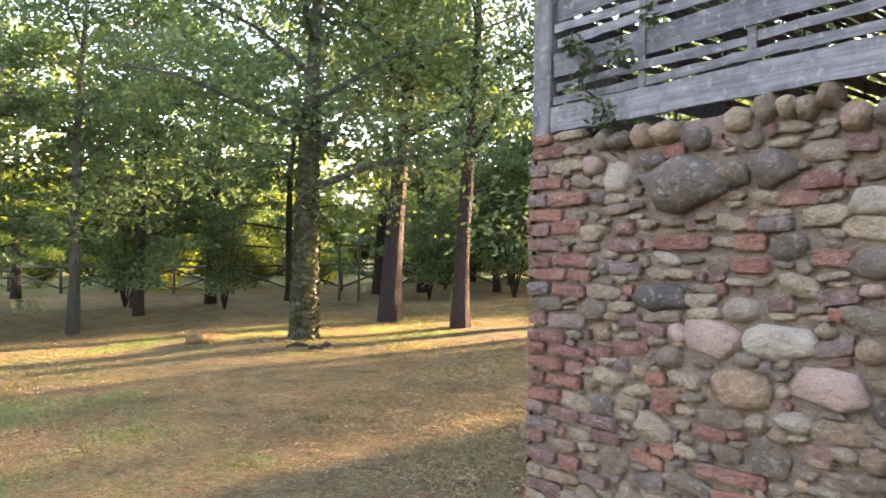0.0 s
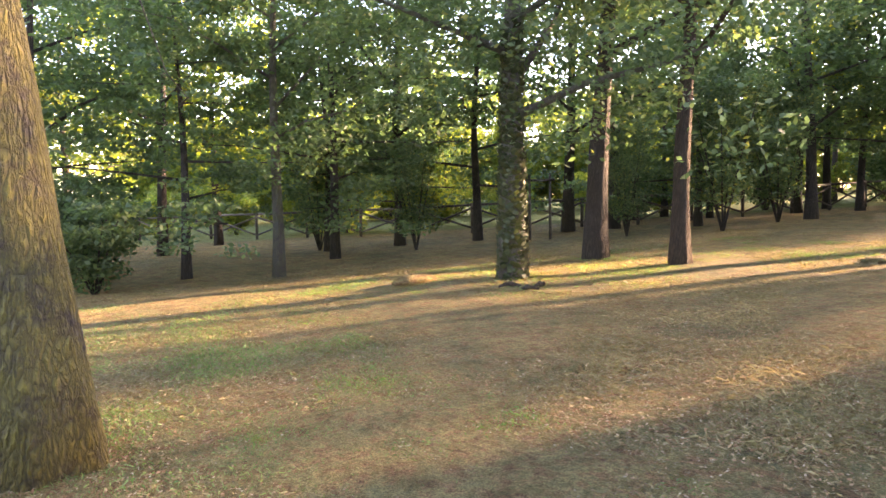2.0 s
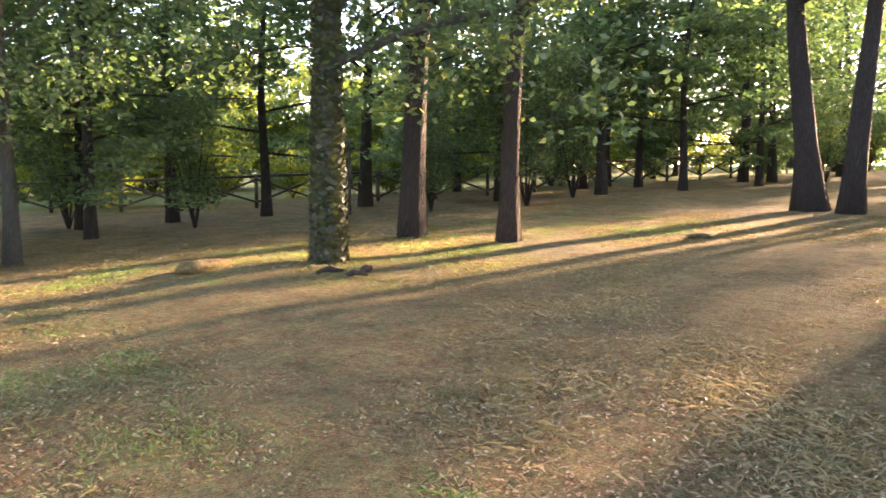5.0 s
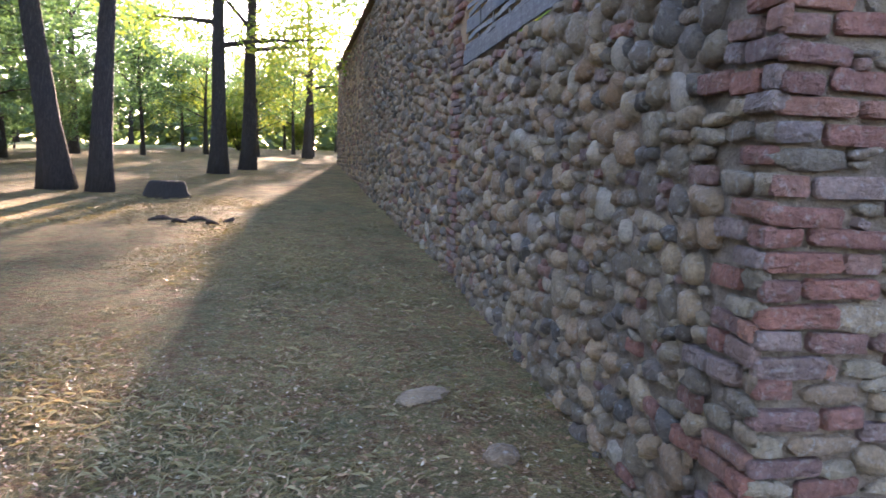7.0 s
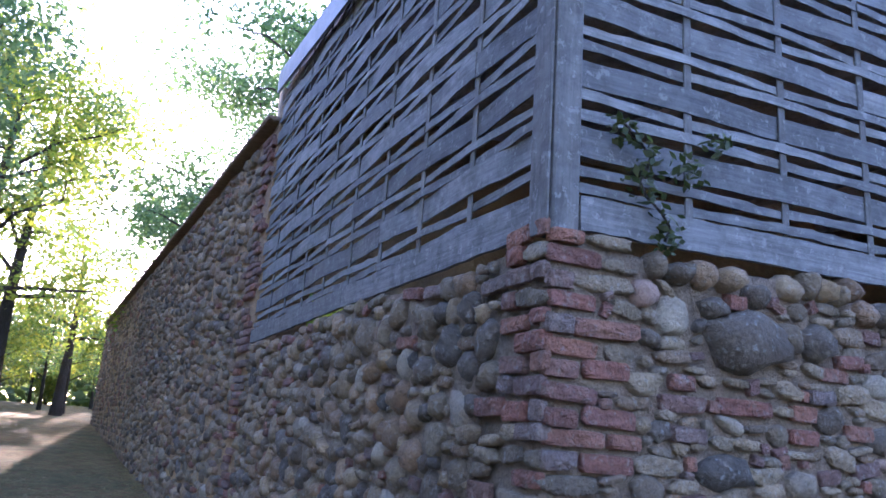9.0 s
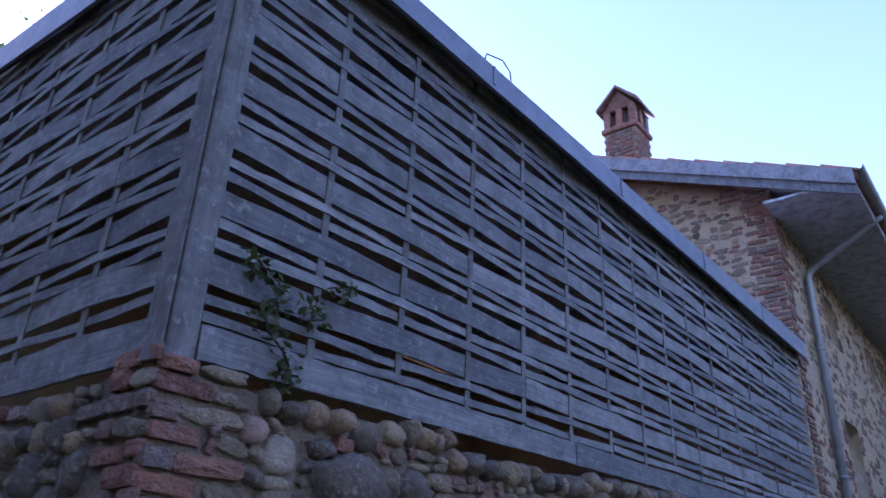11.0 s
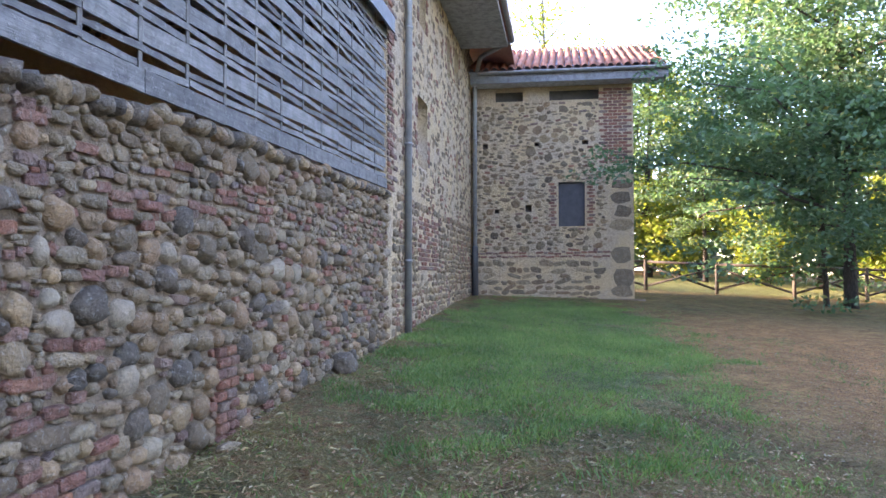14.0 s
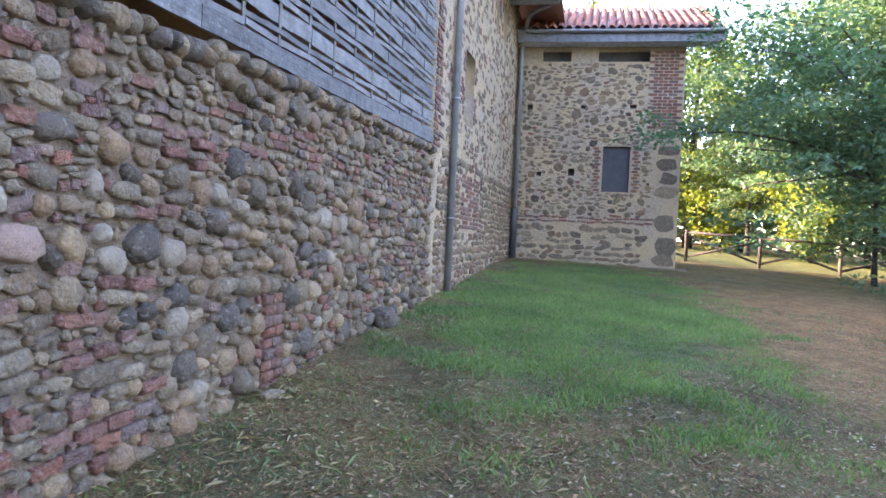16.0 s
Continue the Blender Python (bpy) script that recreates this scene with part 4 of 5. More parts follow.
child("roof_slope", quick_mesh("roof_slope", vs, ((0, 3, 2, 1), (4, 5, 6, 7), (0, 1, 5, 4), (1, 2, 6, 5), (2, 3, 7, 6), (3, 0, 4, 7)), [MAT["tile"]], smooth=False), house_roof)
for off, thick, mat in ((8.50, 0.04, "beam"), (8.545, 0.03, "beam")):
    z0, z1 = (-0.16, 0.06) if off < 8.52 else (-0.30, -0.10)
    vs = [(off, -1.18, rake(-1.18) + z0), (off + thick, -1.18, rake(-1.18) + z0), (off + thick, 4.5, rake(4.5) + z0), (off, 4.5, rake(4.5) + z0)]
    vs += [(x, y, z + z1 - z0) for x, y, z in vs]
    child("barge_board", quick_mesh("barge_board", vs, ((0, 3, 2, 1), (4, 5, 6, 7), (0, 1, 5, 4), (1, 2, 6, 5), (2, 3, 7, 6), (3, 0, 4, 7)), [MAT[mat]], smooth=False), house_roof)
tile_edge = quick_mesh("verge_tile", *tube([(0, -0.24, -0.01), (0, 0.24, 0.03)], [0.085, 0.075], 8), [MAT["tile"]])
for k in range(13):
    y = -1.0 + 0.42 * k
    child("verge_tile", tile_edge, house_roof, m=Matrix.Translation((8.62, y, rake(y) + 0.05)) @ Euler((math.atan(0.405), 0, 0)).to_matrix().to_4x4())
part("soffit_board", box_data(8.6, 17.0, -1.14, 0.0, 6.90, 6.94), MAT["soffit"], house_roof)


def gutter(name_label, p0, p1, r=0.075):
    g = thing("gutter", name_label, "gutter")
    d = (Vector(p1) - Vector(p0)).normalized()
    n = d.cross(Vector((0, 0, 1))).normalized()
    vs, fs = [], []
    for p in (Vector(p0), Vector(p1)):
        for rr in (r, r - 0.008):
            for s in range(9):
                a = math.pi * s / 8
                vs.append(p + n * (rr * math.cos(a)) - Vector((0, 0, rr * math.sin(a))))
    for s in range(8):
        fs += [(s, s + 1, 18 + s + 1, 18 + s), (9 + s + 1, 9 + s, 27 + s, 27 + s + 1)]
    fs += [(0, 18, 27, 9), (8, 17, 35, 26)]
    child("trough", quick_mesh("trough", vs, fs, [MAT["zinc"]]), g)
    return g


gutter("grey half-round gutter along the house eaves", (8.5, -1.24, 7.06), (17.0, -1.24, 7.06))


def pipe(label, points, r, boot=None, collars=()):
    p = thing("drainpipe", label, "drainpipe", group="drainpipes")
    rounded = [points[0]]
    for k in range(1, len(points) - 1):
        a, b, c = Vector(points[k - 1]), Vector(points[k]), Vector(points[k + 1])
        rounded += [b + (a - b).normalized() * 0.09, b + ((a - b).normalized() + (c - b).normalized()) * 0.025, b + (c - b).normalized() * 0.09]
    rounded.append(points[-1])
    child("tube", quick_mesh("tube", *tube(rounded, [r] * len(rounded), 12), [MAT["zinc"]]), p)
    for z in collars:
        x, y = points[0][0], points[0][1]
        child("bracket", quick_mesh("bracket", *tube([(x, y, z - 0.02), (x, y, z + 0.02)], [r + 0.012] * 2, 12), [MAT["zinc"]]), p)
    if boot:
        x, y, z = points[0]
        child("boot", quick_mesh("boot", *tube([(x, y, z), (x, y, boot), (x, y, boot + 0.05)], [r + 0.03, r + 0.028, r + 0.004], 12), [MAT["iron"]]), p, "dark cast-iron boot")
    return p


pipe("grey metal drainpipe fixed to the house wall", [(10.2, -0.08, gz(10.2, 0) - 0.02), (10.2, -0.08, 6.4), (10.05, -1.1, 6.92), (10.05, -1.22, 7.0)], 0.055, None, (1.6, 3.4, 5.2))
pipe("grey drainpipe with a cast-iron foot in the corner", [(18.78, -0.13, gz(18.8, 0) - 0.02), (18.78, -0.13, 6.55), (18.1, -0.35, 7.0), (16.9, -1.18, 7.0)], 0.06, 2.1, (3.2, 5.0))

chim = thing("chimney", "red brick chimney with a small tiled gabled cap", "chimney", Matrix.LocRotScale((9.9, 2.5, 8.45), None, (0.76, 0.76, 1.06)))
part("shaft", box_data(-0.40, 0.40, -0.40, 0.40, 0, 1.15), MAT["mortar"], chim)
part("ledge", box_data(-0.47, 0.47, -0.47, 0.47, 1.15, 1.25, 0.02), MAT["brick"], chim)
for ox, oy in ((-0.33, -0.33), (0.33, -0.33), (-0.33, 0.33), (0.33, 0.33), (0, -0.33), (-0.33, 0)):
    part("pillar", box_data(ox - 0.08, ox + 0.08, oy - 0.08, oy + 0.08, 1.25, 1.62), MAT["brick"], chim)
# near-black block paints the shade between the cap's pillars
part("core", box_data(-0.25, 0.25, -0.25, 0.25, 1.25, 1.60), MAT["hollow_shade"], chim)
for sgn in (-1, 1):
    vs = [(-0.52, 0, 2.02), (0.52, 0, 2.02), (0.52, sgn * 0.55, 1.62), (-0.52, sgn * 0.55, 1.62)]
    vs += [(x, y, z + 0.06) for x, y, z in vs]
    child("cap_slab", quick_mesh("cap_slab", vs, ((0, 3, 2, 1), (4, 5, 6, 7), (0, 1, 5, 4), (1, 2, 6, 5), (2, 3, 7, 6), (3, 0, 4, 7)), [MAT["brick"]], smooth=False), chim)
child("cap_gable", quick_mesh("cap_gable", [(-0.4, -0.45, 1.6), (-0.4, 0.45, 1.6), (-0.4, 0, 2.0), (0.4, -0.45, 1.6), (0.4, 0.45, 1.6), (0.4, 0, 2.0)],
                              ((0, 2, 1), (3, 4, 5), (0, 1, 4, 3), (0, 3, 5, 2), (1, 2, 5, 4)), [MAT["brick"]], smooth=False), chim)
for face, sx in ((FRAME_A, 0), (FRAME_B, 0)):
    for k in range(14):
        for j in range(4):
            u = -0.33 + 0.22 * j + (0.1 if k % 2 else 0)
            if u < 0.40:
                child("brick", SHARED["brick", int(rng.integers(8))], chim, m=face @ Matrix.LocRotScale((u, -0.40, 0.05 + 0.08 * k), None, (0.10, 0.02, 0.034)))

# ---- the annex ----
AN_Y0, AN_TOP = -4.27, 6.42
FRAME_AN = FRAME_B @ Matrix.Translation((0, X_ANNEX, 0))
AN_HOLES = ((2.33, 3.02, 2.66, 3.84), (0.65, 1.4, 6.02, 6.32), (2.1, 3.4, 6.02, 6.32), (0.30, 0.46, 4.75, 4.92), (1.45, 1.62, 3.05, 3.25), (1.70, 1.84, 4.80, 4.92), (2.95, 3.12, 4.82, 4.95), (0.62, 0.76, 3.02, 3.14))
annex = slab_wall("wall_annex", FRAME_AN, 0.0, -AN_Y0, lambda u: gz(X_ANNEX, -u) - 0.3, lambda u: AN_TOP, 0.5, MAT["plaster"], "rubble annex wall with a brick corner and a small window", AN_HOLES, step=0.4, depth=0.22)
slab_wall("wall_annex_side", FRAME_A @ Matrix.Translation((0, AN_Y0 + 0.01, 0)), X_ANNEX + 0.51, X_ANNEX + 4.4, lambda u: 0.2, lambda u: AN_TOP, 0.4, MAT["plaster"], "plain rubble side wall of the annex", step=0.6)
ma = Masonry(FRAME_AN, annex, "flat stones and cobbles in pale mortar", lambda u, v: True)
for k in range(24):
    for j in range(3):
        ma.put("brick", 3.5 + 0.25 * j + (0.12 if k % 2 else 0.0), 4.35 + 0.083 * k, 0.115, 0.034, 0.016)
for v, h in ((3.75, 0.14), (3.4, 0.16), (3.05, 0.15), (2.7, 0.16), (1.9, 0.22), (1.3, 0.25), (0.95, 0.16)):
    ma.put("schist", 3.95, v, 0.26, h, 0.02)
for k in range(14):
    ma.put("brick", 2.2 - 0.05 * (k % 2), 2.7 + 0.083 * k, 0.08, 0.034, 0.01)
    ma.put("brick", 3.15 + 0.05 * (k % 2), 2.7 + 0.083 * k, 0.08, 0.034, 0.01)
an_low = lambda u: gz(X_ANNEX, -u)
for v in (1.83, 1.92):
    ma.fill(0.1, 4.2, v, v + 0.05, (("brick", 1),), 0.08, 0.016)
ma.fill(0.02, 4.25, 0.7, 1.8, (("cobble", 3), ("schist", 7)), 0.17, 0.024, AN_HOLES, flatten=1.2, low=an_low, density=0.85)
ma.keep_clear(AN_HOLES)
ma.scatter(0.02, 3.6, 1.98, 5.95, (("cobble", 5), ("schist", 4), ("brick", 0.8)), ((0.12, 120), (0.09, 500), (0.065, 1200), (0.045, 900)), 0.02, tilt=0.35)
ma.done("rubble")
win = thing("window_shutter", "closed dark shutter set deep in the annex window", "window", Matrix.Translation((X_ANNEX + 0.12, -2.675, 2.66)))
part("panel", box_data(0, 0.03, -0.34, 0.34, 0.0, 1.18), MAT["shutter"], win)
part("frame_board", box_data(-0.02, -0.001, -0.34, -0.29, 0.0, 1.18), MAT["shutter"], win)
part("frame_board", box_data(-0.02, -0.001, 0.29, 0.34, 0.0, 1.18), MAT["shutter"], win)
for nm, y0, y1, z0, z1 in (("pier_foot", -4.55, -3.4, gz(19, -4) - 0.2, gz(19, -4) + 0.06),):
    tagged(new("plinth", bm_mesh("plinth", box_data(X_ANNEX - 0.12, X_ANNEX - 0.002, y0, y1, z0, z1, 0.03), MAT["mortar"])), "low stone plinth at the foot of the annex", "plinth", kind="structure")

an_roof = thing("annex_roof", "roof of red-brown curved clay tiles with grey eaves", "roof")
EAVE_X, EAVE_Z, RIDGE_X, RIDGE_Z = 18.45, 6.72, 22.4, 8.35
vs = [(EAVE_X, 0.1, EAVE_Z - 0.06), (RIDGE_X, 0.1, RIDGE_Z - 0.06), (RIDGE_X, -5.05, RIDGE_Z - 0.06), (EAVE_X, -5.05, EAVE_Z - 0.06)]
vs += [(x, y, z + 0.05) for x, y, z in vs]
BOX_FACES = ((0, 3, 2, 1), (4, 5, 6, 7), (0, 1, 5, 4), (1, 2, 6, 5), (2, 3, 7, 6), (3, 0, 4, 7))
child("decking", quick_mesh("decking", vs, BOX_FACES, [MAT["soffit"]], smooth=False), an_roof)
vs = [(RIDGE_X, 0.1, RIDGE_Z - 0.06), (RIDGE_X + 1.3, 0.1, RIDGE_Z - 0.6), (RIDGE_X + 1.3, -5.05, RIDGE_Z - 0.6), (RIDGE_X, -5.05, RIDGE_Z - 0.06)]
vs += [(x, y, z + 0.05) for x, y, z in vs]
child("decking", quick_mesh("decking", vs, BOX_FACES, [MAT["tile"]], smooth=False), an_roof)
part("eave_board", box_data(EAVE_X - 0.03, EAVE_X - 0.002, -5.1, -0.05, EAVE_Z - 0.33, EAVE_Z - 0.03), MAT["beam"], an_roof)
part("soffit_board", box_data(EAVE_X, X_ANNEX - 0.002, -5.05, -0.05, 6.395, 6.415), MAT["soffit"], an_roof)
vs, fs = [], []
for k, (px, pr) in enumerate(((0.0, 0.10), (0.44, 0.082))):
    for s in range(7):
        a = math.pi * s / 6
        for rr in (pr, pr - 0.014):
            vs.append((px, rr * math.cos(a), rr * math.sin(a)))
for s in range(6):
    fs += [(2 * s, 2 * s + 2, 14 + 2 * s + 2, 14 + 2 * s), (2 * s + 3, 2 * s + 1, 14 + 2 * s + 1, 14 + 2 * s + 3), (2 * s + 1, 2 * s + 3, 2 * s + 2, 2 * s)]
tile_me = quick_mesh("roof_tile", vs, fs, [MAT["tile"]])
pitch = math.atan2(RIDGE_Z - EAVE_Z, RIDGE_X - EAVE_X)
for j in range(24):
    for k in range(12):
        s = k * 0.36 - 0.05
        m = Matrix.LocRotScale((EAVE_X + s * math.cos(pitch) + rng.normal(0, 0.008), -0.05 - 0.213 * j + rng.normal(0, 0.006), EAVE_Z + s * math.sin(pitch) + 0.012),
                               Euler((rng.normal(0, 0.03), -pitch - 0.03, rng.normal(0, 0.02))), (1, 1, 1))
        child("roof_tile", tile_me, an_roof, m=m)
gutter("grey half-round gutter along the annex eaves", (EAVE_X - 0.1, -0.25, EAVE_Z - 0.05), (EAVE_X - 0.1, -5.15, EAVE_Z - 0.05))


# ---- trees ----
def leaf_quads(centres, spread, count, size, seed, droop=0.25, flat=0.55):
    """Leaves scattered round twig ends, laid mostly flat."""
    r0 = np.random.default_rng(seed)
    c = np.asarray(centres, float)
    pick = r0.integers(len(c), size=count)
    g = r0.normal(0, 1, (count, 3))
    g *= (r0.random((count, 1)) ** 0.35) / (np.linalg.norm(g, axis=1, keepdims=True) + 1e-6)
    p = c[pick] + g * np.array(spread) 
    a = r0.normal(0, 1, (count, 3))
    a[:, 2] = a[:, 2] * flat - droop
    a /= np.linalg.norm(a, axis=1, keepdims=True)
    n = r0.normal(0, 1, (count, 3)) * (1 - flat) + np.array([0, 0, flat + 0.2])
    b = np.cross(n, a)
    b /= np.linalg.norm(b, axis=1, keepdims=True) + 1e-6
    s = size * r0.uniform(0.6, 1.25, (count, 1))
    return np.stack([p - a * s * 0.5, p + b * s * 0.3 + a * s * 0.05, p + a * s * 0.55, p - b * s * 0.3 + a * s * 0.05], 1)


def tree(name, label, height, r0, bark, leaf, crown_base, crown_r, n_leaf, leaf_size, seed, lean=(0.0, 0.0), limbs=8, clumps=70, m=None, flare=0.5, bare=0.0, group="", ivy=0, wob=0.12, low_r=1.0, sweep=(0.15, 0.6), layer=0.6, puff=0.24):
    r1 = np.random.default_rng(seed)
    t = thing(name, label, "tree", m, group)
    pts, rad = [], []
    n = 11
    ph = r1.uniform(0, 6)
    for k in range(n):
        f = (k / (n - 1)) ** 1.2
        z = height * 0.92 * f
        pts.append((lean[0] * z + wob * math.sin(ph + 3.1 * f * 2) * f, lean[1] * z + wob * math.cos(ph * 1.7 + 2.6 * f * 2) * f, z - (0.15 if k == 0 else 0)))
        rad.append(r0 * (1 - 0.82 * f ** 1.1))
    child("trunk", quick_mesh("trunk", *tube(pts, rad, 14, 0.10, seed, flare), [MAT[bark]]), t)
    centres = []
    at = lambda f: Vector(np.array([np.interp(f, np.linspace(0, 1, n), [p[q] for p in pts]) for q in range(3)]))
    for k in range(limbs):
        zf = crown_base / height + (0.93 - crown_base / height) * (k + 0.3) / limbs
        f = min(0.98, zf / 0.92) ** (1 / 1.2)
        o = at(f)
        ang = k * 2.4 + r1.uniform(-0.5, 0.5)
        reach = crown_r * (low_r + (1 - low_r) * k / limbs) * r1.uniform(0.65, 1.05) * math.sqrt(max(0.15, 1 - ((zf - crown_base / height) / (1.02 - crown_base / height)) ** 2.2))
        rise = reach * r1.uniform(*sweep)
        lp = [o, o + Vector((math.cos(ang) * reach * 0.4, math.sin(ang) * reach * 0.4, rise * 0.55)),
              o + Vector((math.cos(ang + 0.15) * reach * 0.75, math.sin(ang + 0.15) * reach * 0.75, rise * 0.85)), o + Vector((math.cos(ang) * reach, math.sin(ang) * reach, rise))]
        lr = r0 * 0.34 * (1 - 0.6 * k / limbs)
        child("limb", quick_mesh("limb", *tube(lp, [lr, lr * 0.7, lr * 0.45, lr * 0.2], 7, 0.1, seed + k), [MAT[bark]]), t)
        per = max(3, clumps // limbs)
        for q in range(per):
            g = r1.uniform(0.3, 1.08)
            j = min(2, int(g * 3))
            p = lp[0].lerp(lp[3], g)
            p = p + Vector(r1.normal(0, 1, 3)) * (0.22 * reach * (0.5 + 0.5 * g)) + Vector((0, 0, rise * 0.15))
            centres.append(p)
    for q in range(clumps // 5):
        centres.append(at(0.9) + Vector(r1.normal(0, 1, 3)) * crown_r * 0.3)
    sp = crown_r * puff
    child("crown", quads_mesh("crown", leaf_quads(centres, (sp, sp, sp * layer), n_leaf, leaf_size, seed + 5), MAT[leaf]), t)
    if ivy:
        r2 = np.random.default_rng(seed + 9)
        f = r2.random(ivy) ** 1.3 * 0.55
        ang = r2.uniform(0, 6.283, ivy)
        rr = np.interp(f, np.linspace(0, 1, n), rad) * 1.03 + r2.uniform(0.0, 0.05, ivy)
        ax = np.stack([np.interp(f, np.linspace(0, 1, n), [p[q] for p in pts]) for q in range(3)], 1)
        out = np.stack([np.cos(ang), np.sin(ang), np.zeros(ivy)], 1)
        p = ax + out * rr[:, None]
        side = np.stack([-np.sin(ang), np.cos(ang), np.zeros(ivy)], 1)
        up = np.array([0, 0, 1.0]) * 0.8 + out * r2.normal(0.35, 0.3, (ivy, 1)) + side * r2.normal(0, 0.5, (ivy, 1))
        s = r2.uniform(0.03, 0.065, (ivy, 1))
        child("ivy", quads_mesh("ivy", np.stack([p - up * s, p + side * s, p + up * s, p - side * s], 1), MAT["ivy"]), t, "ivy climbing the trunk")
    return t


def at_ground(x, y, turn=0.0, s=1.0, dz=0.0):
    return Matrix.LocRotScale((x, y, gz(x, y) + dz), Euler((0, 0, turn)), (s, s, s))


# trees that stand by the path
tree("mossy_tree", "thick old trunk with deep bark and yellow-green moss", 11, 0.32, "bark_moss", "leaf_oak", 5.2, 3.6, 7000, 0.15, 11, (-0.02, -0.085), 7, 70, at_ground(-3.92, -3.22), 0.55, wob=0.05)
tree("ivy_oak", "oak trunk wrapped in ivy with a spreading grey-green crown", 9.5, 0.23, "bark_pale", "leaf_oak", 2.5, 4.6, 32000, 0.125, 12, (0.005, 0.012), 12, 150, at_ground(-9.25, 3.65), 0.35, ivy=2600, wob=0.1)
tree("oak", "tall dark oak trunk leaning slightly, high crown", 10, 0.24, "bark", "leaf_oak", 4.0, 4.0, 22000, 0.125, 13, (0.0, 0.06), 10, 110, at_ground(-11.0, 6.75), 0.35, group="park oaks")
tree("oak", "slim brown oak trunk lit by low sun", 9.5, 0.17, "bark_brown", "leaf_oak", 3.4, 3.8, 21000, 0.12, 14, (0.0, 0.045), 10, 110, at_ground(-8.85, 7.0), 0.5, group="park oaks")
tree("young_tree", "thin pale trunk with a forked top", 8.5, 0.12, "bark_pale", "leaf_dark", 2.6, 3.6, 18000, 0.12, 15, (0.0, 0.01), 9, 100, at_ground(-13.6, 0.8), 0.4)
tree("oak", "stout leaning oak trunk with a sunlit foot", 10, 0.28, "bark", "leaf_oak", 4.3, 3.8, 13000, 0.16, 16, (-0.11, -0.03), 10, 110, at_ground(-6.9, 14.9), 0.7, group="park oaks")
tree("oak", "dark oak trunk leaning with a high crown", 10, 0.23, "bark", "leaf_oak", 4.3, 3.6, 13000, 0.16, 17, (0.05, -0.02), 10, 110, at_ground(-5.93, 14.4), 0.5, group="park oaks")
tree("oak", "dark oak trunk against the bright clearing", 11, 0.25, "bark", "leaf_bright", 3.5, 4.2, 13500, 0.16, 18, (0.01, 0.0), 10, 190, at_ground(-4.5, 21.2), 0.5, group="park oaks", sweep=(0.1, 0.65))
tree("oak", "dark oak trunk with a slight lean", 11, 0.24, "bark", "leaf_bright", 3.6, 4.0, 12500, 0.16, 19, (0.03, 0.0), 10, 180, at_ground(-3.85, 23.2), 0.5, group="park oaks", sweep=(0.1, 0.65))
tree("oak", "sunlit oak with a loose yellow-green crown beyond the clearing", 8.0, 0.2, "bark", "leaf_bright", 3.0, 3.2, 5000, 0.16, 72, (0.01, 0.0), 10, 110, at_ground(-2.2, 33.0), 0.5, group="park oaks", sweep=(0.0, 0.5), puff=0.2)
tree("hornbeam", "broad hornbeam with low sweeping leafy branches", 11.5, 0.16, "bark", "leaf_horn", 2.0, 6.9, 64000, 0.15, 20, (0.0, 0.02), 24, 460, at_ground(19.8, -9.8), 0.3, sweep=(-0.11, 0.22), layer=0.24, puff=0.135)
tree("hornbeam", "slim stem beside the broad hornbeam", 7.5, 0.07, "bark", "leaf_horn", 1.9, 3.4, 14000, 0.15, 21, (0.0, 0.05), 8, 80, at_ground(20.4, -9.4), 0.3, sweep=(-0.2, 0.2))
tree("hornbeam", "slim stem beside the broad hornbeam", 7.0, 0.07, "bark", "leaf_horn", 1.8, 3.4, 14000, 0.15, 22, (-0.05, -0.06), 8, 80, at_ground(19.2, -10.5), 0.3, sweep=(-0.2, 0.2))

horn = bpy.data.objects["hornbeam"]
base_h = horn.matrix_basis.inverted()
reach_pts = [base_h @ Vector(p) for p in ((19.8, -9.8, 2.9), (18.9, -7.6, 3.9), (17.8, -5.4, 4.1), (16.6, -3.4, 3.8))]
child("limb", quick_mesh("limb", *tube(reach_pts, [0.05, 0.035, 0.022, 0.008], 7), [MAT["bark"]]), horn)
tips = [reach_pts[1].lerp(reach_pts[2], q / 5) for q in range(5)] * 2 + [reach_pts[2].lerp(reach_pts[3], q / 7) for q in range(8)]
child("spray", quads_mesh("spray", leaf_quads([t + Vector((0, 0, -0.05 * q % 0.4)) for q, t in enumerate(tips)], (0.55, 0.5, 0.22), 1500, 0.13, 23), MAT["leaf_horn"]), horn)

# the wood: a few kinds, repeated
kinds = [tree("wood_tree", "dark slender woodland tree with a full crown", 9.0, 0.16, "bark", "leaf_dark", 2.4, 3.7, 5200, 0.21, 31, (0.01, 0.02), 9, 90, at_ground(-22.8, -0.4), group="trees of the wood"),
         tree("wood_tree", "woodland tree with a yellow-green crown", 8.5, 0.15, "bark", "leaf_bright", 2.0, 3.5, 6500, 0.23, 32, (0.0, -0.02), 9, 90, at_ground(-25.8, 1.8), group="trees of the wood"),
         tree("wood_tree", "leafy woodland tree with low branches", 7.5, 0.12, "bark", "leaf_dark", 1.35, 3.3, 11000, 0.15, 33, (0.0, 0.0), 12, 120, at_ground(-16.3, 2.9), group="trees of the wood", sweep=(-0.11, 0.2), layer=0.3, puff=0.17)]
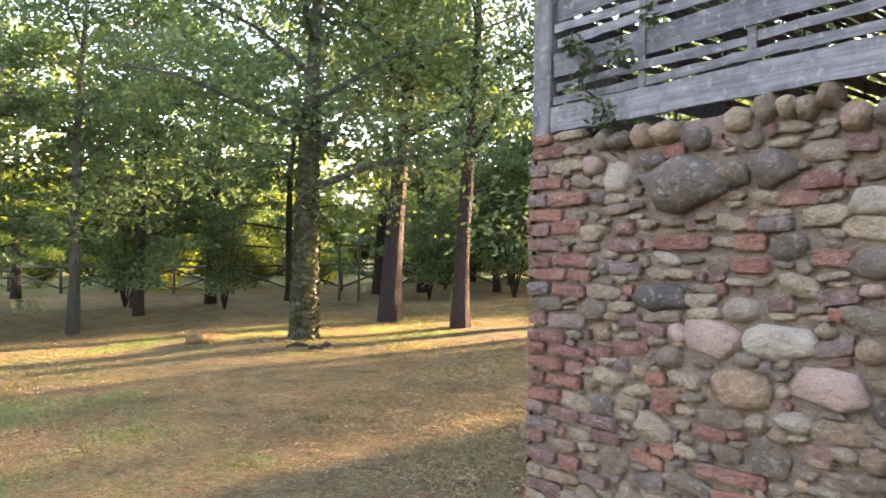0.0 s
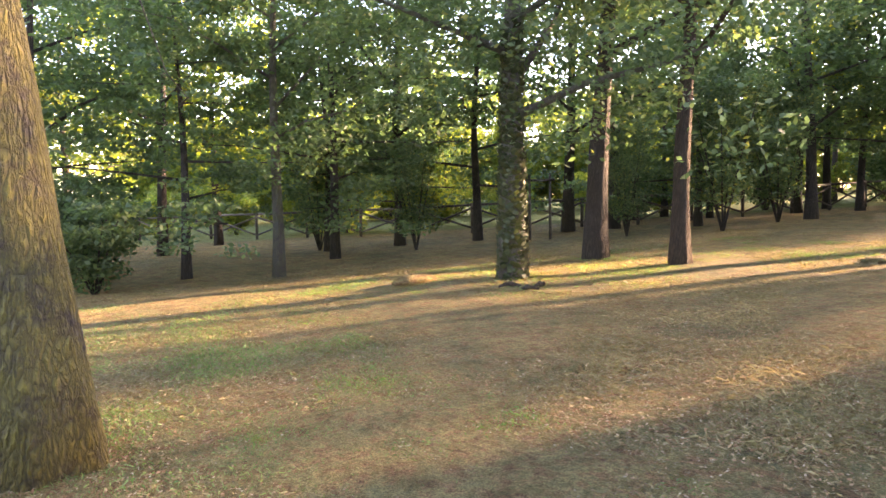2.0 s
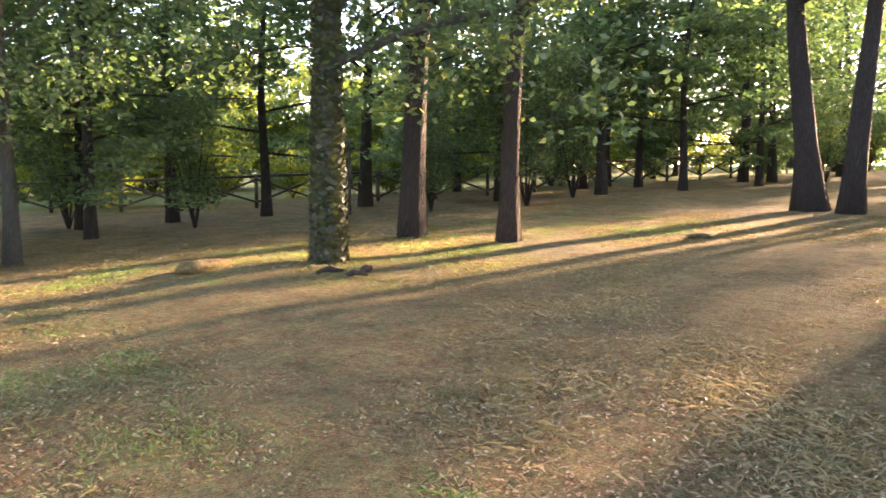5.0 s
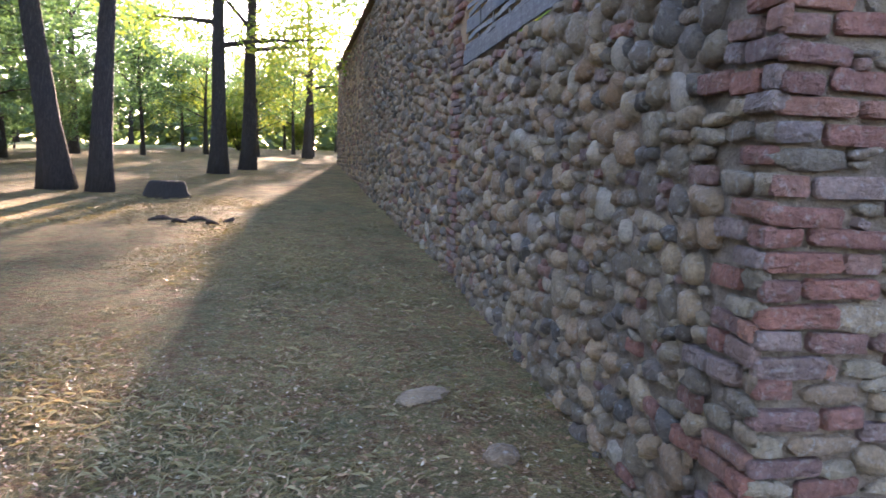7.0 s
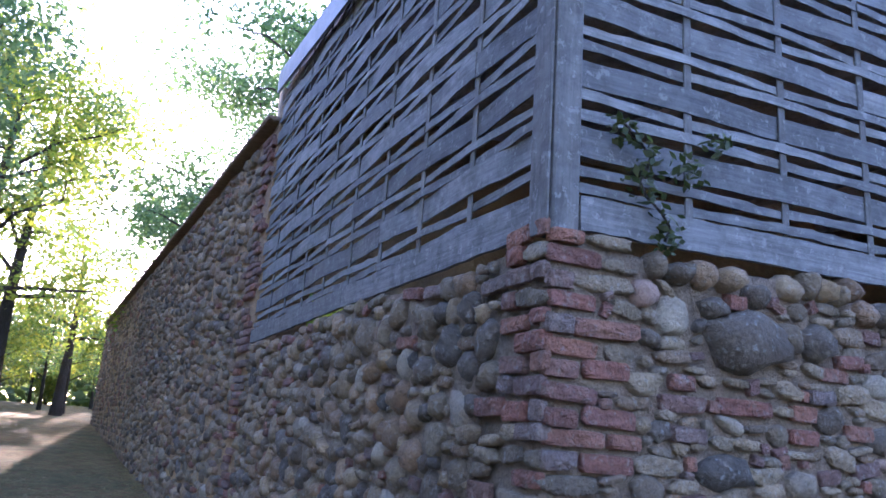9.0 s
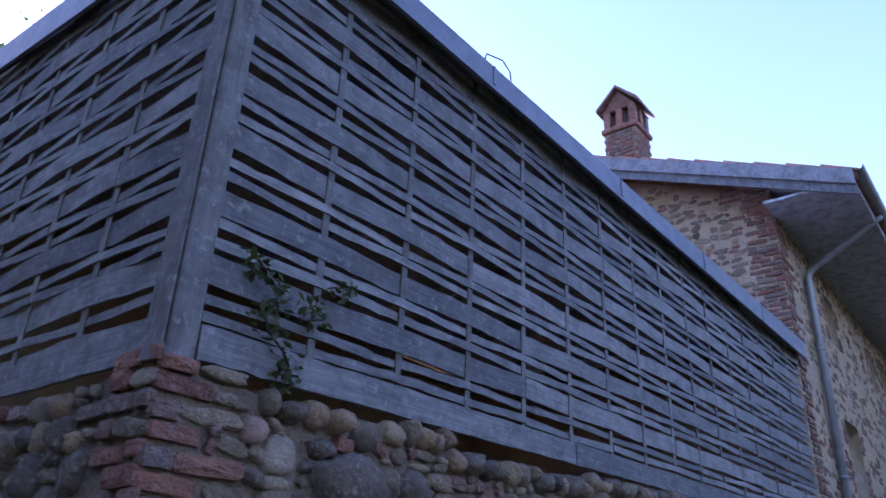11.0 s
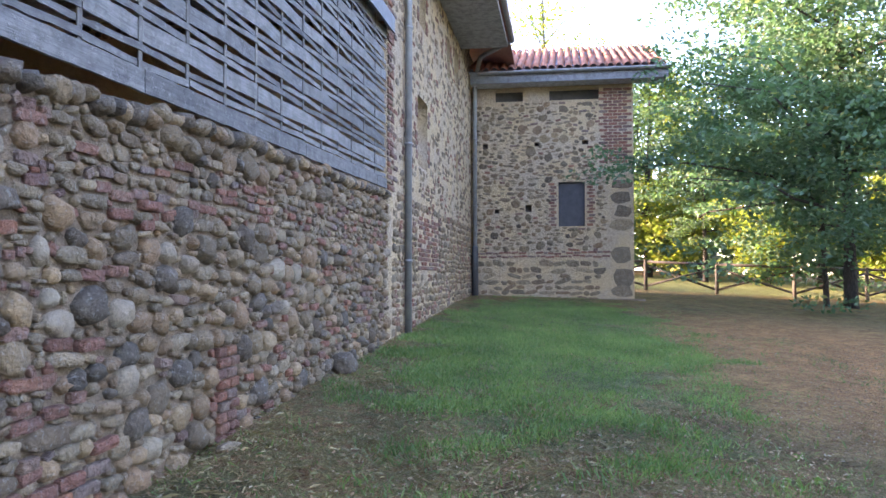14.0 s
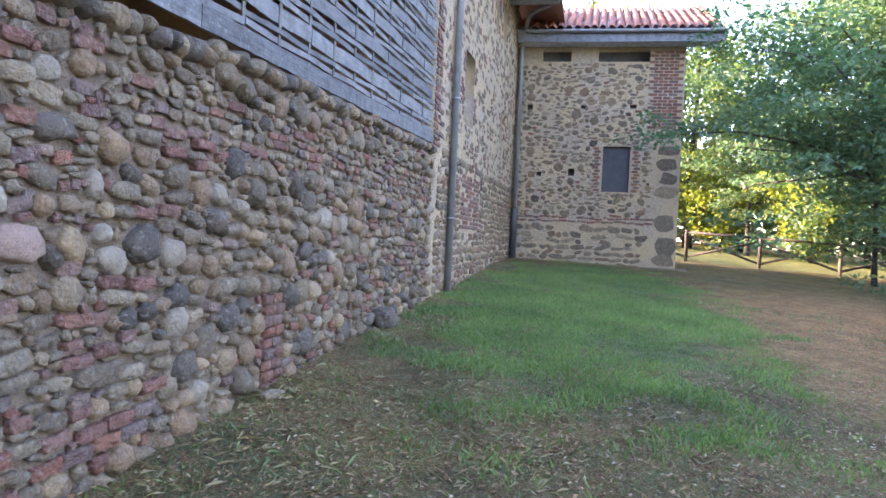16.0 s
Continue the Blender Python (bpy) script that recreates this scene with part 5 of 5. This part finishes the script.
SPOTS = ((-15.0, -0.8, 2), (-17.8, 7.8, 2), (-15.8, 14.5, 2), (-19.0, 3.6, 2), (-13.0, 20.5, 2), (-11.8, 23.5, 2), (-18.2, 17.5, 2), (-18.0, 11.2, 0), (-17.6, 12.7, 0), (-18.7, 5.7, 0), (-17.1, 20.7, 0),
         (-14.5, 18.0, 0), (-17.7, 23.1, 1), (-15.6, 22.0, 0), (-13.6, 26.3, 0), (-12.6, 26.5, 0), (-15.2, 30.0, 0), (-11.6, 31.0, 0), (-21.0, -4.0, 2), (-17.5, -3.5, 0), (-26.0, -7.0, 0), (-30.0, -3.0, 1),
         (-19.0, -7.0, 2), (-21.0, 28.0, 0), (-17.0, 34.0, 2), (-13.5, 36.0, 0), (-13.0, 46.0, 0), (-18.0, 42.0, 0), (-14.5, -8.0, 0), (-22.0, -11.0, 2), (34.0, -5.0, 0), (36.5, -9.0, 1), (34.0, -15.0, 1),
         (30.0, -19.0, 0), (25.0, -21.0, 0), (16.0, -19.0, 0), (9.0, -20.0, 0), (1.0, -18.0, 0), (-7.0, -16.0, 0), (14.0, 20.0, 0), (40.0, -2.0, 1), (7.0, 44.0, 0), (12.0, 40.0, 0),
         (42.0, -12.0, 0), (44.0, -7.5, 0), (40.0, -16.5, 0), (46.0, -3.5, 0), (-24.2, 8.1, 2), (-21.0, 18.0, 2), (-18.8, 30.5, 2), (-34.0, -6.0, 2), (38.0, 3.0, 1), (30.5, -12.5, 2), (32.5, -8.5, 2), (36.0, -6.5, 0))
LOW_SPOTS = ((-8.2, 36.0), (-5.5, 40.0), (-3.0, 37.0), (-0.8, 42.0), (-9.5, 43.0), (2.5, 46.0), (-6.5, 50.0), (-28.0, 12.0), (-31.0, 17.0), (-27.0, 22.0), (-34.0, 9.0), (-25.0, 30.0), (-38.0, 14.0), (-33.0, 26.0), (4.0, 12.5), (7.5, 11.0), (-9.0, 31.5), (-6.8, 34.0), (-4.4, 33.0), (-2.0, 35.0), (-7.6, 39.0), (-3.8, 44.0), (0.8, 38.5), (-10.5, 38.0))
for k, (x, y, which) in enumerate(SPOTS):
    copy_thing(kinds[which], at_ground(x, y, k * 1.9, 0.85 + 0.35 * ((k * 7) % 10) / 10))

copy_thing(kinds[0], at_ground(2.8, 30.0, 0.7, 1.15))
for x, y, h, r, cb, n_l, sd in ((2.7, 19.5, 12.8, 4.1, 3.5, 20000, 61), (2.3, 11.2, 9.6, 2.7, 6.3, 4500, 62), (5.5, 27.0, 12.5, 4.2, 4.0, 16000, 63), (1.2, 31.0, 10.5, 3.2, 3.2, 14000, 64)):
    tree("garden_tree", "leafy tree rising behind the tall rubble wall", h, 0.17, "bark", "leaf_dark", cb, r, n_l, 0.15, sd, (-0.01, 0.0), 12, 130, at_ground(x, y), group="trees behind the wall", layer=0.35)
tops = tree("tall_tree", "tall thinning tree with yellowing top behind the annex", 13.5, 0.17, "bark_pale", "leaf_bright", 4.0, 3.0, 3000, 0.16, 34, (0.0, 0.02), 26, 104, at_ground(33.0, 1.0), group="tall trees behind the annex", sweep=(0.5, 1.1))
for x, y, s in ((35.5, 4.5, 1.1), (37.0, -1.8, 1.15)):
    copy_thing(tops, at_ground(x, y, x, s))
for k, (x, y) in enumerate(LOW_SPOTS):
    copy_thing(kinds[1 if k % 3 == 0 or x < -20 else 0], at_ground(x, y, k * 1.7, 0.52 + 0.02 * (k % 6)))


def shrub(name, label, h, r, leaf, n_leaf, size, seed, m, group=""):
    r1 = np.random.default_rng(seed)
    s = thing(name, label, "shrub", m, group)
    centres = []
    for k in range(7):
        a = k * 0.9 + r1.uniform(-0.3, 0.3)
        top = Vector((math.cos(a) * r * r1.uniform(0.3, 0.9), math.sin(a) * r * r1.uniform(0.3, 0.9), h * r1.uniform(0.5, 1.0)))
        child("stem", quick_mesh("stem", *tube([(0, 0, -0.1), top * 0.5 + Vector((0, 0, 0.1)), top], [0.03, 0.02, 0.006], 6), [MAT["bark"]]), s)
        centres += [top * g + Vector(r1.normal(0, 0.12, 3)) * r for g in (0.35, 0.55, 0.75, 0.95, 1.05)]
    child("foliage", quads_mesh("foliage", leaf_quads(centres, (r * 0.36, r * 0.36, h * 0.12), n_leaf, size, seed), MAT[leaf]), s)
    return s


sap = shrub("sapling", "leafy green sapling clump under the trees", 4.2, 1.5, "leaf_oak", 7000, 0.12, 41, at_ground(-13.6, 13.2), "saplings")
low = shrub("shrub", "low dark green bush under the wood", 1.8, 1.3, "leaf_dark", 4500, 0.13, 42, at_ground(-15.4, -3.6), "bushes of the wood")
yel = shrub("shrub", "sunlit yellow-green bush behind the fence", 3.0, 1.9, "leaf_bright", 5200, 0.19, 43, at_ground(-27.0, 7.0), "bushes behind the fence")
for k, (x, y, s) in enumerate(((-14.5, 16.5, 0.9), (-15.0, 11.0, 0.7), (-19.5, 3.5, 0.8), (-10.5, 26.0, 0.8), (-16.5, 5.2, 0.7))):
    copy_thing(sap, at_ground(x, y, k * 2.1, s))
for k, (x, y, s) in enumerate(((-13.8, -2.6, 0.9), (-18.0, -3.0, 1.2), (-13.8, 28.5, 1.0), (38.0, -12.0, 1.9), (41.0, -8.0, 2.0), (36.5, -15.5, 1.8), (42.0, -4.0, 2.0), (-20.5, 16.0, 1.3), (-19.6, 22.0, 1.4), (-18.5, 28.0, 1.5), (-15.5, 33.0, 1.4), (-12.0, 35.5, 1.4))):
    copy_thing(low, at_ground(x, y, k * 2.1, s))
for k in range(54):
    near = k < 18
    f = (k % 18) / 17 if near else (k - 18) / 35
    x, y = (-38 + 32 * f, -3 + 26 * f) if f < 0.5 else (-22 + 10 * (f - 0.5), 10 + 56 * (f - 0.5))
    copy_thing(yel, at_ground(x - (1.6 if near else 11.0) + rng.normal(0, 0.8), y + (1.0 if near else 5.0) + rng.normal(0, 0.8), k * 1.3, rng.uniform(0.5, 0.8) if near else rng.uniform(1.1, 1.8)))
for x, y, s in ((34, -7.5, 1.2), (30.5, -10.5, 1.1), (28.5, -14.5, 1.3), (26.0, -16.5, 1.2), (36.5, -3.0, 1.2), (2.2, 8.8, 1.0), (4.6, 9.2, 1.1), (6.8, 8.6, 1.0), (-6.0, 40.0, 1.0), (-3.0, 44.0, 0.8), (1.5, 46.0, 0.9)):
    copy_thing(yel, at_ground(x, y, x, s))

# distant woods all round
r3 = np.random.default_rng(77)
cs = []
for k in range(2300):
    a = r3.uniform(0, 2 * math.pi)
    d = 56 + 40 * r3.random() ** 1.7
    x, y = math.sin(a) * d, math.cos(a) * d
    tall = 5.0 if -0.16 < math.atan2(x + 3, y) < 0.22 else 13.0
    cs.append((x, y, gz(x, y) + r3.uniform(0.03, 1.0) * tall))
for k in range(240):
    east = k % 2
    x, y = (r3.uniform(47, 55), r3.uniform(-34, 6)) if east else (r3.uniform(-26, 9), r3.uniform(52, 59))
    cs += [(x, y, gz(x, y) + r3.uniform(0.1, 6.0 if east else 4.0))]
far = leaf_quads(cs, (3.2, 3.2, 1.6), 75000, 0.95, 78)
tagged(new("far_woods", quads_mesh("far_woods", far, MAT["leaf_far"])), "hazy belt of distant trees round the clearing", "woods", kind="stuff")


# ---- rustic fence ----
def pole(parent, name, p0, p1, r=0.045):
    p0, p1 = Vector(p0), Vector(p1)
    mid = p0.lerp(p1, 0.5) + Vector((0, 0, rng.normal(0, 0.012)))
    child(name, quick_mesh(name, *tube([p0, mid, p1], [r, r * 0.95, r * 0.9], 8, 0.08, int(rng.integers(999))), [MAT["fence"]]), parent)


def fence_line(points, step, label):
    f = thing("rustic_fence", label, "fence", group="rustic fences")
    spots = []
    for (x0, y0), (x1, y1) in zip(points, points[1:]):
        n = max(1, round(math.hypot(x1 - x0, y1 - y0) / step))
        spots += [(x0 + (x1 - x0) * k / n, y0 + (y1 - y0) * k / n) for k in range(n)]
    spots.append(points[-1])
    for x, y in spots:
        z = gz(x, y)
        pole(f, "post", (x, y, z - 0.2), (x, y, z + 1.02), 0.06)
    for (x0, y0), (x1, y1) in zip(spots, spots[1:]):
        z0, z1 = gz(x0, y0), gz(x1, y1)
        pole(f, "rail", (x0, y0, z0 + 0.95), (x1, y1, z1 + 0.95))
        pole(f, "brace", (x0, y0, z0 + 0.15), (x1, y1, z1 + 0.85), 0.038)
        pole(f, "brace", (x0 + 0.05, y0, z0 + 0.85), (x1 + 0.05, y1, z1 + 0.15), 0.038)


fence_line(((-40, -5.5), (-35.2, -1.4), (-29.8, 2.2), (-27.4, 3.5), (-22.2, 7.9), (-18.3, 14.3), (-17.2, 20.5), (-16.7, 26.0), (-15.0, 34.0)), 2.0, "dark rustic pole fence with crossed braces along the wood")
fence_line(((25.2, -2.9), (24.1, -5.1), (23.5, -7.2), (23.2, -9.4), (23.6, -11.6), (24.5, -14.0)), 2.2, "dark rustic pole fence with crossed braces beyond the annex")
stake = thing("tree_stake", "timber support frame round a young tree", "stake", at_ground(-16.4, 8.7))
for ox, oy in ((0, 0), (0.35, 0.45)):
    pole(stake, "stake", (ox, oy, -0.1), (ox, oy, 1.85), 0.04)
pole(stake, "crossbar", (-0.1, -0.1, 1.7), (0.45, 0.55, 1.7), 0.035)


# ---- small things on the ground ----
def lump(name, label, category, x, y, sx, sy, sz, mat, seed, sink=0.3):
    bm = bmesh.new()
    bmesh.ops.create_icosphere(bm, subdivisions=3, radius=1)
    for v in bm.verts:
        k = 1 + 0.22 * noise.noise(v.co * 1.6 + Vector((seed, 0, 0))) + 0.08 * noise.noise(v.co * 5 + Vector((seed, 3, 0)))
        v.co = Vector((v.co.x * sx, v.co.y * sy, v.co.z * sz)) * k
    return tagged(new_at(name, bm_mesh(name, bm, MAT[mat], True), at_ground(x, y, seed, 1, sz * (1 - sink * 2))), label, category)


def new_at(name, me, m):
    ob = new(name, me)
    ob.matrix_basis = m
    return ob


lump("stone", "flat half-buried stone on the path beside the wall", "stone", -0.48, 1.25, 0.11, 0.08, 0.045, "cobble", 1, 0.36)
lump("stone", "dark rounded stone at the foot of the wall", "stone", 6.62, -0.12, 0.14, 0.10, 0.14, "dark", 2, 0.2)
lump("stone", "pale flat stone lying at the foot of the wall", "stone", 3.75, -0.16, 0.12, 0.06, 0.03, "schist", 3)
lump("stone", "flat grey slab in the path", "stone", -0.75, 2.1, 0.20, 0.12, 0.02, "cobble", 4, 0.4)
lump("earth_mound", "low mound of dark earth and twigs by the oak", "mound", -10.0, 2.2, 0.45, 0.3, 0.10, "ground", 5, 0.32)
lump("earth_mound", "small dark clod in the dry grass", "mound", -3.9, 0.9, 0.18, 0.14, 0.05, "ground", 6, 0.36)
lump("earth_mound", "small dark clod in the dry grass", "mound", -6.6, 9.2, 0.20, 0.14, 0.05, "ground", 7, 0.36)
stump = thing("tree_stump", "broad low sawn tree stump in the sun", "stump", at_ground(-4.5, 13.8))
child("bole", quick_mesh("bole", *tube([(0, 0, -0.1), (0, 0, 0.08), (0, 0, 0.26), (0, 0, 0.30)], [0.46, 0.40, 0.36, 0.33], 18, 0.12, 5, 0.25), [MAT["bark"]]), stump)
for k, (x, y, n) in enumerate(((-3.55, 9.8, 5), (-8.3, 3.3, 5), (-3.0, 9.7, 3))):
    g = thing("old_stump", "rotted flat stump with broken wood", "stump", at_ground(x, y))
    for j in range(n):
        a = j * 2.2 + k
        child("splinter", quick_mesh("splinter", *tube([(0.14 * math.cos(a), 0.14 * math.sin(a), -0.02), (0.30 * math.cos(a + 0.4), 0.30 * math.sin(a + 0.4), 0.05), (0.42 * math.cos(a + 0.8), 0.42 * math.sin(a + 0.8), 0.02)],
                                                       [0.045, 0.035, 0.015], 7, 0.3, j), [MAT["bark_brown"]]), g)

# creeper on the screen and a dry tendril above the roof edge
r4 = np.random.default_rng(91)
vine = thing("creeper", "dark green creeper hanging on the timber screen", "creeper")
cc = [(0.50 + 0.05 * math.sin(q * 1.3) - 0.02 * q, -0.045, 2.40 + 0.055 * q) for q in range(9)] + [(0.58, -0.05, 2.74), (0.30, -0.05, 2.80), (0.62, -0.05, 2.68), (0.78, -0.05, 2.86)]
child("foliage", quads_mesh("foliage", leaf_quads(cc, (0.09, 0.05, 0.05), 250, 0.045, 92), MAT["ivy"]), vine)
child("stem", quick_mesh("stem", *tube([c for c in cc[:9]], [0.006] * 9, 6), [MAT["bark"]]), vine)
twig = thing("dry_tendril", "thin bare tendril rising above the roof edge", "twig")
child("stem", quick_mesh("stem", *tube([(1.80, -0.02, 4.76), (1.86, -0.02, 4.95), (2.05, -0.02, 5.02), (2.14, -0.02, 4.98), (2.17, -0.02, 4.79)], [0.005] * 5, 5), [MAT["bark_brown"]]), twig)
branch = thing("hanging_twig", "thin bare twig hanging from the mossy tree", "twig")
child("stem", quick_mesh("stem", *tube([(-3.7, -2.85, 3.4), (-3.55, -2.6, 2.9), (-3.4, -2.45, 2.35), (-3.35, -2.3, 2.15)], [0.008, 0.006, 0.004, 0.002], 5), [MAT["bark_pale"]]), branch)


# ---- grass blades and fallen leaves ----
def blades(name, label, n, area, size, mat, seed, keep, lean=0.5):
    r0 = np.random.default_rng(seed)
    x0, x1, y0, y1 = area
    out = []
    while len(out) < n:
        x, y = r0.uniform(x0, x1), r0.uniform(y0, y1)
        if r0.random() < keep(x, y):
            out.append((x, y, gz(x, y) - 0.005))
    p = np.array(out)
    a = r0.uniform(0, 6.283, n)
    side = np.stack([np.cos(a), np.sin(a), np.zeros(n)], 1)
    h = size * r0.uniform(0.5, 1.4, (n, 1))
    up = np.stack([r0.normal(0, lean, n), r0.normal(0, lean, n), np.ones(n)], 1)
    w = h * 0.07 + 0.0015
    q = np.stack([p - side * w, p + side * w, p + up * h * 0.6 + side * w * 0.8, p + up * h + np.array([0, 0, -0.25]) * h * np.abs(up[:, :1])], 1)
    tagged(new(name, quads_mesh(name, q, MAT[mat])), label, "grass", kind="stuff")


def lawn(x, y):
    k = ((x - 11.2) / 6.8) ** 2 + ((y + 2.2) / 2.1) ** 2 + 1.2 * noise.noise((x * 1.4, y * 1.4, 8))
    return max(0.008, min(1.0, 1.45 - 1.1 * k)) * (0.55 + 0.9 * noise.noise((x * 2.3, y * 2.3, 4)) + 0.25)


def patchy(x, y):
    if -0.1 < x < 9.2 and y > -0.05 or (x > 0 and y > 0):
        return 0.0
    return max(0.03, min(1.0, 0.5 + 1.2 * noise.noise((x * 0.9, y * 0.9, 3))))


blades("lawn_grass", "green grass of the lawn before the house", 80000, (2.0, 19.0, -6.0, -0.1), 0.055, "grass", 51, lambda x, y: lawn(x, y) * (1.0 if x < 11 else 0.55))
blades("dry_grass", "short dry grass of the trodden ground", 170000, (-14.0, 12.0, -7.0, 14.0), 0.032, "straw", 52, lambda x, y: patchy(x, y) * (0.3 if x > 3 and y < -3.4 else 1.0) * (0.25 + 0.75 * math.exp(-(math.hypot(x + 3, y - 1) / 7) ** 2)), 1.3)
blades("sparse_grass", "sparse green grass among the dry leaves", 75000, (-12.0, 12.0, -6.0, 12.0), 0.034, "grass", 53, lambda x, y: patchy(x + 7, y) ** 2 * (0.3 if x > 0.5 else 1.0) * (0.3 + 0.7 * math.exp(-(math.hypot(x + 1, y) / 6) ** 2)), 0.8)
r5 = np.random.default_rng(61)
pts = []
while len(pts) < 150000:
    x, y = (r5.normal(-2.5, 5.0), r5.normal(0.5, 4.5)) if r5.random() < 0.72 else (r5.normal(8.0, 5.5), r5.normal(-4.6, 2.4))
    if (x > 0.0 and y > 0.0) or lawn(x, y) > 0.9 and r5.random() < 0.35:
        continue
    pts.append((x, y, gz(x, y) + 0.006 + r5.uniform(0, 0.012)))
p = np.array(pts)
n = len(p)
ang = r5.uniform(0, 6.283, n)
a = np.stack([np.cos(ang), np.sin(ang), r5.normal(0, 0.25, n)], 1)
b = np.stack([-np.sin(ang), np.cos(ang), r5.normal(0, 0.3, n)], 1)
s = r5.uniform(0.006, 0.019, (n, 1))
tagged(new("fallen_leaves", quads_mesh("fallen_leaves", np.stack([p - a * s, p - b * s * 0.45, p + a * s, p + b * s * 0.45], 1), MAT["litter"])), "small dry leaves strewn over the ground", "leaves", kind="stuff")
